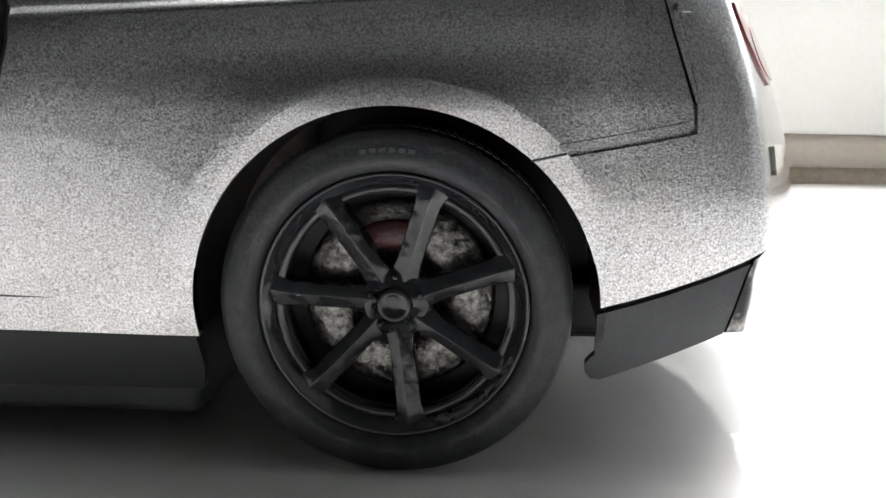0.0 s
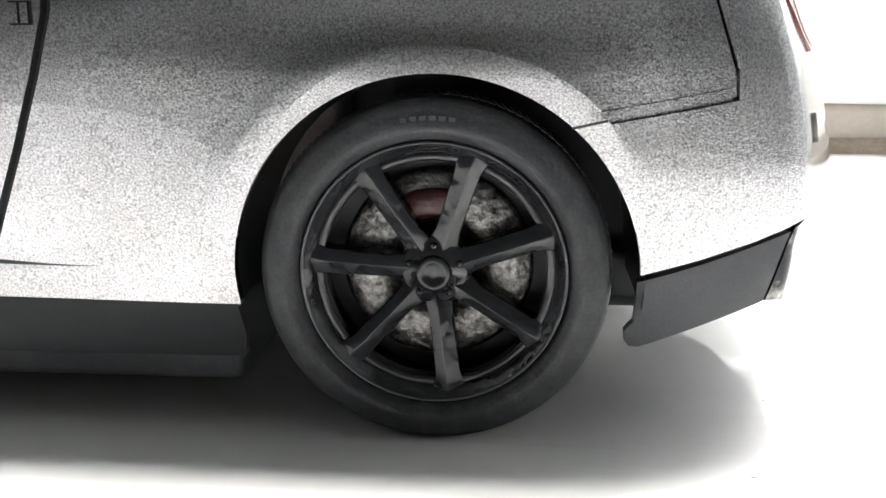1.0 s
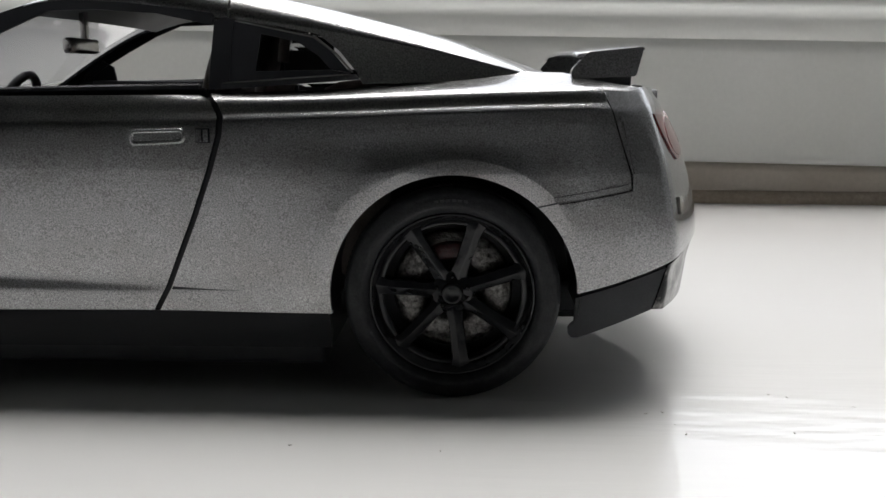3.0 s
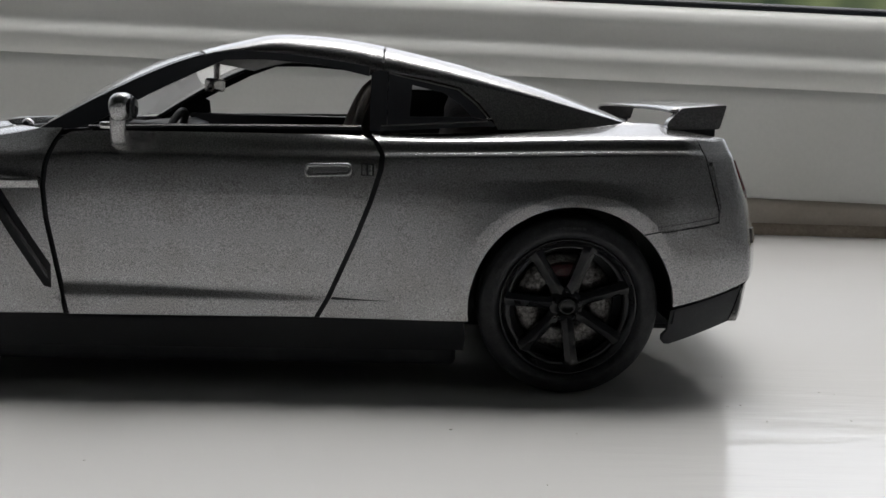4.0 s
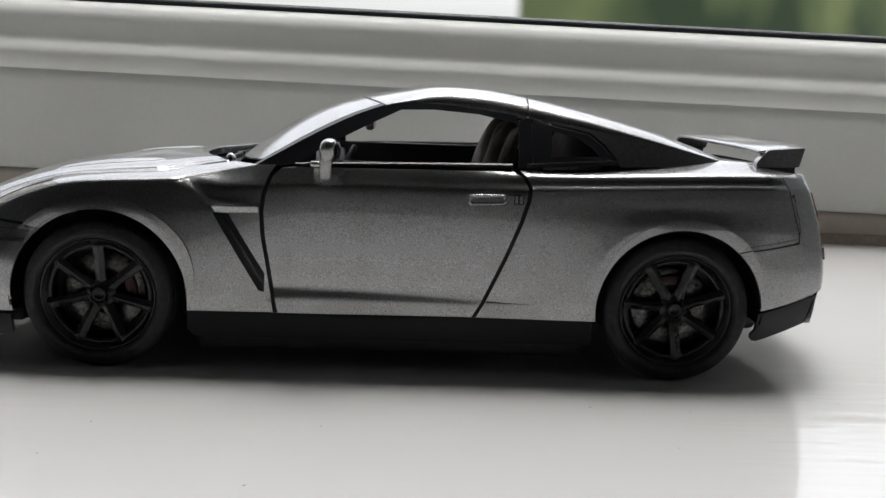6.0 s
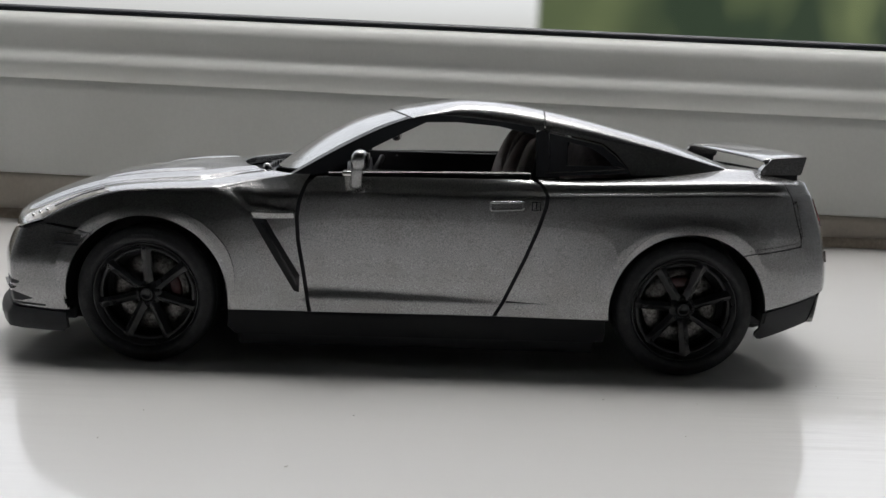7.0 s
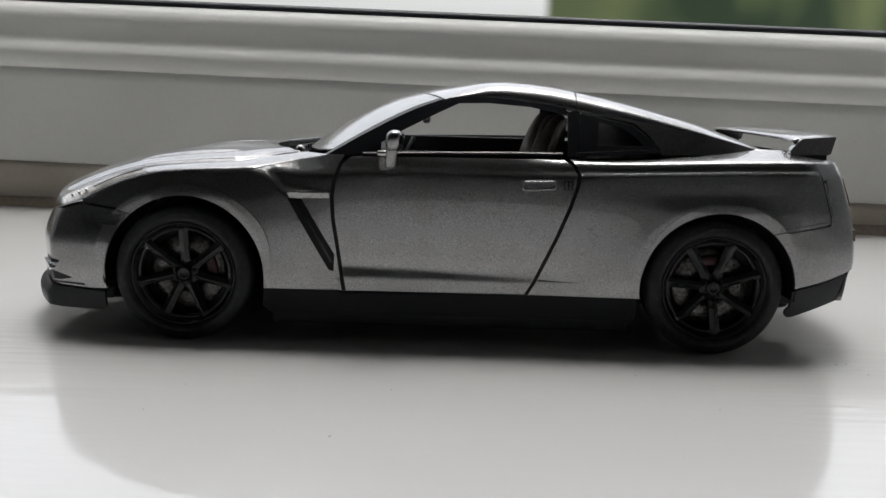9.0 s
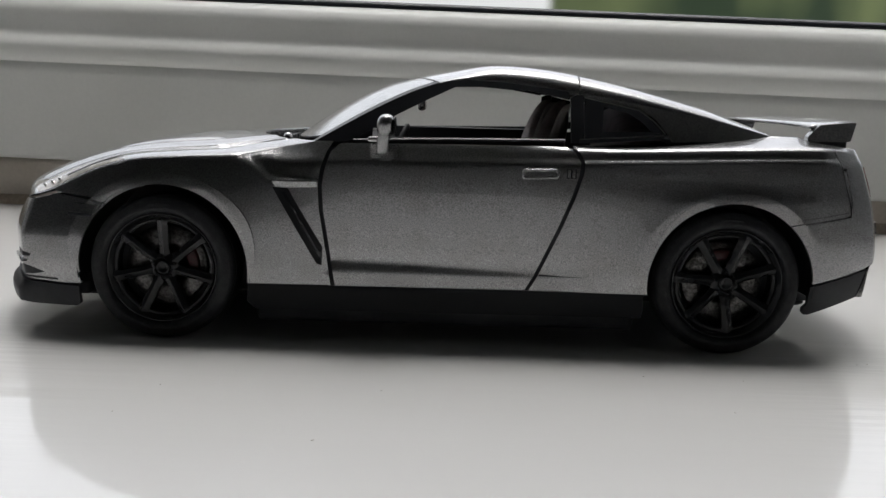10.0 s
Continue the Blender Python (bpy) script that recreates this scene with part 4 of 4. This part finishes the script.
# ---- the one door mirror that the model has ----
for side in (-1,):
    bm = bmesh.new()
    bmesh.ops.create_uvsphere(bm, u_segments=24, v_segments=14, radius=1.0)
    for v in bm.verts:
        x, y, z = v.co
        # a drop-shaped shell: round above, drawn in towards the stalk, cut flat behind
        k = 0.86 + 0.14 * z
        x, y = math.copysign(abs(x) ** 0.8, x) * k, math.copysign(abs(y) ** 0.8, y) * k
        v.co = ((-70.1 + 2.0 * x + 0.3 * z) * MM, side * (40.0 + 2.4 * y) * MM, (44.8 + 2.35 * math.copysign(abs(z) ** 0.85, z)) * MM)
    mirror = part("side_mirror", bm, PAINT, car, "silver door mirror on a stalk")
    bm = bmesh.new()
    bmesh.ops.create_uvsphere(bm, u_segments=20, v_segments=12, radius=1.0, matrix=Matrix.Translation((-69.9 * MM, side * 38.9 * MM, 44.9 * MM)) @ Matrix.Diagonal((0.0020, 0.0016, 0.0023, 1)))
    part("mirror_inner_face", bm, TRIM, mirror, "black inner face")
    bm = bmesh.new()
    rows = []
    for t in np.linspace(0, 1, 8):
        z, x, y = 43.6 - 4.5 * t, -70.4 - 0.4 * t, 40.6 - 1.4 * t * t
        rows.append([((x + 1.25 * math.cos(a) * (1 - 0.05 * t)) * MM, side * (y + 0.8 * math.sin(a)) * MM, z * MM) for a in np.linspace(0, 2 * math.pi, 13)])
    vs = grid_mesh(bm, rows)
    bm.faces.new(vs[-1][:-1])
    part("mirror_stalk", bm, PAINT, mirror)
    bm = bmesh.new()
    box(bm, -73.6 * MM, -70.8 * MM, side * 37.5 * MM - 0.0022, side * 37.5 * MM + 0.0022, 0.0416, 0.0427, 0.0003)
    part("mirror_foot", bm, CHROME, mirror, "bright mirror foot")
    bm = bmesh.new()
    bmesh.ops.create_uvsphere(bm, u_segments=20, v_segments=10, radius=1.0, matrix=Matrix.Translation((-68.15 * MM, side * 40.0 * MM, 45.0 * MM)) @ Matrix.Diagonal((0.0003, 0.0020, 0.0017, 1)))
    part("mirror_glass", bm, GLOSS, mirror, "dark mirror glass")

# ---- cabin ----
bm = bmesh.new()
rows = []
for y in np.linspace(-30, 30, 13):
    rows.append([(x * MM, y * MM, (z + 0.8 * math.exp(-(((y + 15) / 8) ** 2))) * MM) for x, z in ((-90, 38), (-84, 40.8), (-76, 41.4), (-73, 40.4), (-72, 34), (-72, 20))])
grid_mesh(bm, rows)
part("dashboard", bm, BLACK, car, "black dashboard")
bm = bmesh.new()
bmesh.ops.create_cone(bm, segments=8, radius1=0.001, radius2=0.001, depth=0.006, matrix=pose(-0.0712, -0.0155, 0.0385, 0, -65, 0))
for k in range(24):
    a, c = k * math.tau / 24, (k + 1) * math.tau / 24
    for th in range(6):
        e, g = th * math.tau / 6, (th + 1) * math.tau / 6
        f = lambda p, q: pose(-0.0690, -0.0155, 0.0398, 0, -65, 0) @ Vector(((0.0046 + 0.0007 * math.cos(q)) * math.cos(p), (0.0046 + 0.0007 * math.cos(q)) * math.sin(p), 0.0007 * math.sin(q)))
        bm.faces.new([bm.verts.new(f(*pq)) for pq in ((a, e), (c, e), (c, g), (a, g))])
bmesh.ops.remove_doubles(bm, verts=bm.verts[:], dist=1e-6)
part("steering_wheel", bm, BLACK, car, "black steering wheel")
for y in (-16, 16):
    bm = bmesh.new()
    rows = []
    for t in np.linspace(0, 1, 30):
        z = 14 + 36.5 * t
        x = -42.6 + 9.6 * t
        w = 9.5 if t < 0.72 else 9.5 - 5.5 * step(t, 0.72, 0.86)
        d = 3.4 if t < 0.75 else 3.4 - 1.0 * step(t, 0.75, 1.0)
        k = math.sqrt(max(0.04, 1 - max(0.0, (t - 0.86) / 0.14) ** 2))
        d *= k**0.7
        rows.append([((x + d * math.cos(a)) * MM, (y + w * k * math.sin(a) * (1.0 + 0.1 * math.cos(2 * a))) * MM, z * MM) for a in np.linspace(0, math.tau, 21)])
    vs = grid_mesh(bm, rows)
    bm.faces.new(vs[-1][:-1])
    seat = part("seat", bm, SEAT, car, "dark moulded bucket seat")
    bm = bmesh.new()
    box(bm, -64 * MM, -45 * MM, (y - 9.5) * MM, (y + 9.5) * MM, 0.014, 0.022, 0.002)
    part("seat_cushion", bm, SEAT, seat)
    bm = bmesh.new()
    path_ = [(x + 1.6, z) for x, z in ((-38.6, 37.0), (-37.4, 41.5), (-36.2, 45.5), (-35.2, 48.2), (-34.2, 49.6), (-32.8, 50.2), (-31.2, 49.8), (-30.6, 47.5), (-31.4, 42))]
    vs = grid_mesh(bm, [[((x - w_) * MM, (y - 9.6 - k) * MM, z * MM) for w_, k in ((0.9, -1.0), (0.9, 0.2), (0.4, 0.5), (-0.4, 0.5), (-0.7, 0.2), (-0.7, -1.0))] for x, z in rounded(path_, 3, 4)])
    part("seat_edge", bm, PALE, seat, "pale edge of the seat back")
for side in (-1, 1):
    bm = bmesh.new()
    box(bm, -0.0775, -0.0340, side * 0.0316 - 0.0006, side * 0.0316 + 0.0006, 0.020, 0.0424, 0.0004)
    part("door_lining", bm, TRIM, car, "black door lining")
bm = bmesh.new()
box(bm, -0.020, -0.010, -0.026, 0.026, 0.014, 0.043, 0.003)
part("rear_seat", bm, SEAT, car, "dark rear seat")
bm = bmesh.new()
box(bm, -0.0652, -0.0634, -0.0075, 0.0035, 0.0474, 0.0500, 0.0006)
box(bm, -0.0648, -0.0638, -0.0012, 0.0004, 0.0498, 0.0545, 0.0002)
part("inner_mirror", bm, CHROME, car, "small bright inner mirror")

# ---- underside ----
# the wide low pan is added, unseen, to keep light from under the car
for name, plate in (("chassis", (-0.150, 0.024, -0.0195, 0.0195, 0.0062, 0.0135, 0.0015)), ("shade_pan", (-0.097, -0.018, -0.0345, 0.0345, 0.0034, 0.0135, 0.001)),
                    ("front_plate", (-0.1440, -0.1338, -0.0300, 0.0300, 0.0068, 0.0100, 0.0008)), ("under_tray", (-0.1480, -0.1300, -0.0190, 0.0240, 0.0042, 0.0100, 0.0008)),
                    ("rear_plate", (0.0150, 0.0230, -0.0240, 0.0240, 0.0085, 0.0135, 0.0008))):
    bm = bmesh.new()
    box(bm, *plate)
    part(name, bm, BLACK, car, "black plastic plate under the car")
for wx in WHEEL_X:
    for side in (-1, 1):
        bm = bmesh.new()
        ring = arc(wx, 0.4, -8, 188, 30)
        grid_mesh(bm, [[(x * MM, side * y * MM, z * MM) for x, z in ring] for y in (38.0, 36.0, 30.0, 20.0)])
        c = bm.verts.new((wx * MM, side * 0.0195, AXLE * MM))
        last = [bm.verts.new((x * MM, side * 0.0195, z * MM)) for x, z in ring]
        for a, e in zip(last, last[1:]):
            bm.faces.new((a, e, c))
        part("wheel_well", bm, TRIM, car, "black wheel well")
bm = bmesh.new()
box(bm, -0.118, 0.002, -0.0012, 0.0012, 0.0125, 0.0150)
for wx in WHEEL_X:
    box(bm, (wx - 1.2) * MM, (wx + 1.2) * MM, -0.032, 0.032, 0.0134, 0.0158)
part("axle", bm, BLACK, car, "black axles")

# ---- wheels ----


def turned(profile, n=72):
    """A section of (radius, depth) in mm, turned round the axle (the y axis)."""
    bm_ = bmesh.new()
    rows_ = []
    for k in range(n + 1):
        a = math.tau * k / n
        rows_.append([(r * math.cos(a) * MM, d * MM, r * math.sin(a) * MM) for r, d in profile])
    grid_mesh(bm_, rows_)
    bmesh.ops.remove_doubles(bm_, verts=bm_.verts[:], dist=1e-6)
    return bm_


def build_wheel(phase, caliper):
    # local: outer face towards -y, the axle at the origin
    wheel = part("wheel", turned([(10.1, 9.0), (10.1, 1.6), (10.35, 0.9), (10.8, 0.5), (11.0, 0.15), (11.2, -0.05), (11.4, 0.25), (11.4, 1.2)]), GLOSS, car, "black seven-spoke wheel with a dark tyre")
    tyre = rounded([(11.3, 8.6), (11.35, 0.4), (11.6, -0.2), (12.2, -0.72), (12.9, -0.68), (14.2, -0.2), (14.75, 0.4), (14.9, 1.3), (14.9, 8.4), (14.0, 9.6), (11.3, 9.6)], 0.35, 4)
    part("tyre", turned(tyre, 120), RUBBER, wheel, "dark grey rubber tyre")
    # tread blocks round the shoulder
    bm_ = bmesh.new()
    for k in range(120):
        a = math.tau * k / 120
        vs_ = bmesh.ops.create_cube(bm_, size=1.0)["verts"]
        bmesh.ops.transform(bm_, verts=vs_, matrix=Matrix.Rotation(a, 4, "Y") @ Matrix.Translation((14.69 * MM, 3.3 * MM, 0)) @ Matrix.Rotation(radians(14), 4, "X") @ Matrix.Diagonal((0.0006, 0.0032, 0.00048, 1)))
    tagged(part("tread", bm_, RUBBER, wheel, smooth=False), kind="stuff")
    # raised bars of lettering on the sidewall
    for k in range(6):
        bm_ = bmesh.new()
        a = radians(82 + 3.4 * k)
        vs_ = bmesh.ops.create_cube(bm_, size=1.0)["verts"]
        bmesh.ops.transform(bm_, verts=vs_, matrix=Matrix.Rotation(-a, 4, "Y") @ Matrix.Translation((13.1 * MM, -0.52 * MM, 0)) @ Matrix.Diagonal((0.0006, 0.00022, 0.00055, 1)))
        part("sidewall_mark", bm_, RUBBER, wheel, smooth=False)
    for k in range(7):
        a = radians(phase + k * 360 / 7)
        bm_ = bmesh.new()
        rows_ = []
        for t in np.linspace(0, 1, 15):
            r = 2.0 + 9.0 * t
            half = 1.0 + 0.12 * t + (0.55 * step(t, 0.76, 1.0)) + 0.3 * (1 - step(t, 0.0, 0.25))
            depth = 1.55 - 1.15 * t**0.8 + 0.45 * step(t, 0.88, 1.0)
            rows_.append([(r * MM, (depth + d) * MM, half * f * MM) for f, d in ((-1.0, 2.2), (-1.0, 0.55), (-0.92, 0.42), (-0.2, 0.02), (-0.1, 0.0), (0.0, 0.03), (0.92, 0.60), (1.0, 0.75), (1.0, 2.2))])
        grid_mesh(bm_, rows_)
        bmesh.ops.rotate(bm_, verts=bm_.verts[:], cent=(0, 0, 0), matrix=Matrix.Rotation(-a, 3, "Y"))
        for e in bm_.edges:
            e.smooth = not (len(e.link_faces) == 2 and e.calc_face_angle(0.0) > 0.35)
        part("spoke", bm_, GLOSS, wheel)
        # step of the rim between two spokes
        bm_ = bmesh.new()
        mid = a + math.pi / 7
        rows_ = []
        for t in np.linspace(-0.34, 0.34, 9):
            rows_.append([(r * math.cos(mid + t) * MM, d * MM, r * math.sin(mid + t) * MM) for r, d in ((9.45, 2.4), (9.45, 1.5), (9.65, 1.15), (10.1, 1.05), (10.3, 1.3))])
        grid_mesh(bm_, rows_)
        part("rim_step", bm_, GLOSS, wheel)
    part("hub", turned([(0.0, 0.75), (0.9, 0.72), (1.05, 0.55), (1.35, 0.6), (1.5, 0.9), (1.55, 1.5), (2.6, 1.6), (3.1, 2.0), (3.2, 3.5)], 36), GLOSS, wheel)
    for k in range(5):
        a = radians(18 + 72 * k)
        bm_ = bmesh.new()
        bmesh.ops.create_uvsphere(bm_, u_segments=10, v_segments=6, radius=0.34 * MM, matrix=Matrix.Translation((2.25 * math.cos(a) * MM, 1.55 * MM, 2.25 * math.sin(a) * MM)))
        part("wheel_nut", bm_, GLOSS, wheel)
    part("brake_disc", turned([(0.5, 4.9), (3.4, 4.9), (3.6, 4.0), (5.5, 3.9), (8.0, 4.0), (8.4, 4.3), (8.4, 5.4)], 60), DISC, wheel, "mottled silver brake disc")
    part("wheel_back", turned([(0.5, 5.6), (10.2, 5.6)], 40), BLACK, wheel)
    bm_ = bmesh.new()
    rows_ = []
    for t in np.linspace(-0.5, 0.5, 9):
        a = radians(caliper) + t
        rows_.append([(r * math.cos(a) * MM, d * MM, r * math.sin(a) * MM) for r, d in ((4.2, 4.5), (4.3, 3.6), (4.8, 3.3), (6.4, 3.3), (6.8, 3.6), (6.9, 5.0))])
    grid_mesh(bm_, rows_)
    part("caliper", bm_, RED, wheel, "red brake caliper")
    return wheel


for wx, phase, caliper in ((0.0, -83, 100), (-115.8, 90, 15)):
    near = build_wheel(phase, caliper)
    near.matrix_basis = pose(wx * MM, -0.0373, AXLE * MM)
    far = build_wheel(phase, caliper)
    far.matrix_basis = pose(wx * MM, 0.0373, AXLE * MM, 0, 0, 180)

# ---- dust on the sill ----
bm = bmesh.new()
rng = random.Random(7)
spots = [(-7.9, -71.4), (-0.9, -54.3), (-107.0, -65.9), (-110.3, -79.2), (-76.6, -88.6), (31.5, -20.2), (38.0, -34.9), (28.4, -41.2), (29.9, -48.3)]
spots += [(rng.uniform(-170, 70), rng.uniform(-150, -48)) for k in range(9)] + [(rng.uniform(24, 60), rng.uniform(-50, -10)) for k in range(9)]
for x, y in spots:
    r = rng.uniform(0.08, 0.17)
    m = pose(x * MM, y * MM, -0.0003 + r * 0.3 * MM, 0, 0, rng.uniform(0, 180)) @ Matrix.Diagonal((r * MM * rng.uniform(1, 3.0), r * MM, r * 0.5 * MM, 1))
    bmesh.ops.create_icosphere(bm, subdivisions=1, radius=1.0, matrix=m)
tagged(link_mesh("dust", bm, DUST), "scattered tiny dust specks on the white sill", "dust", kind="stuff")
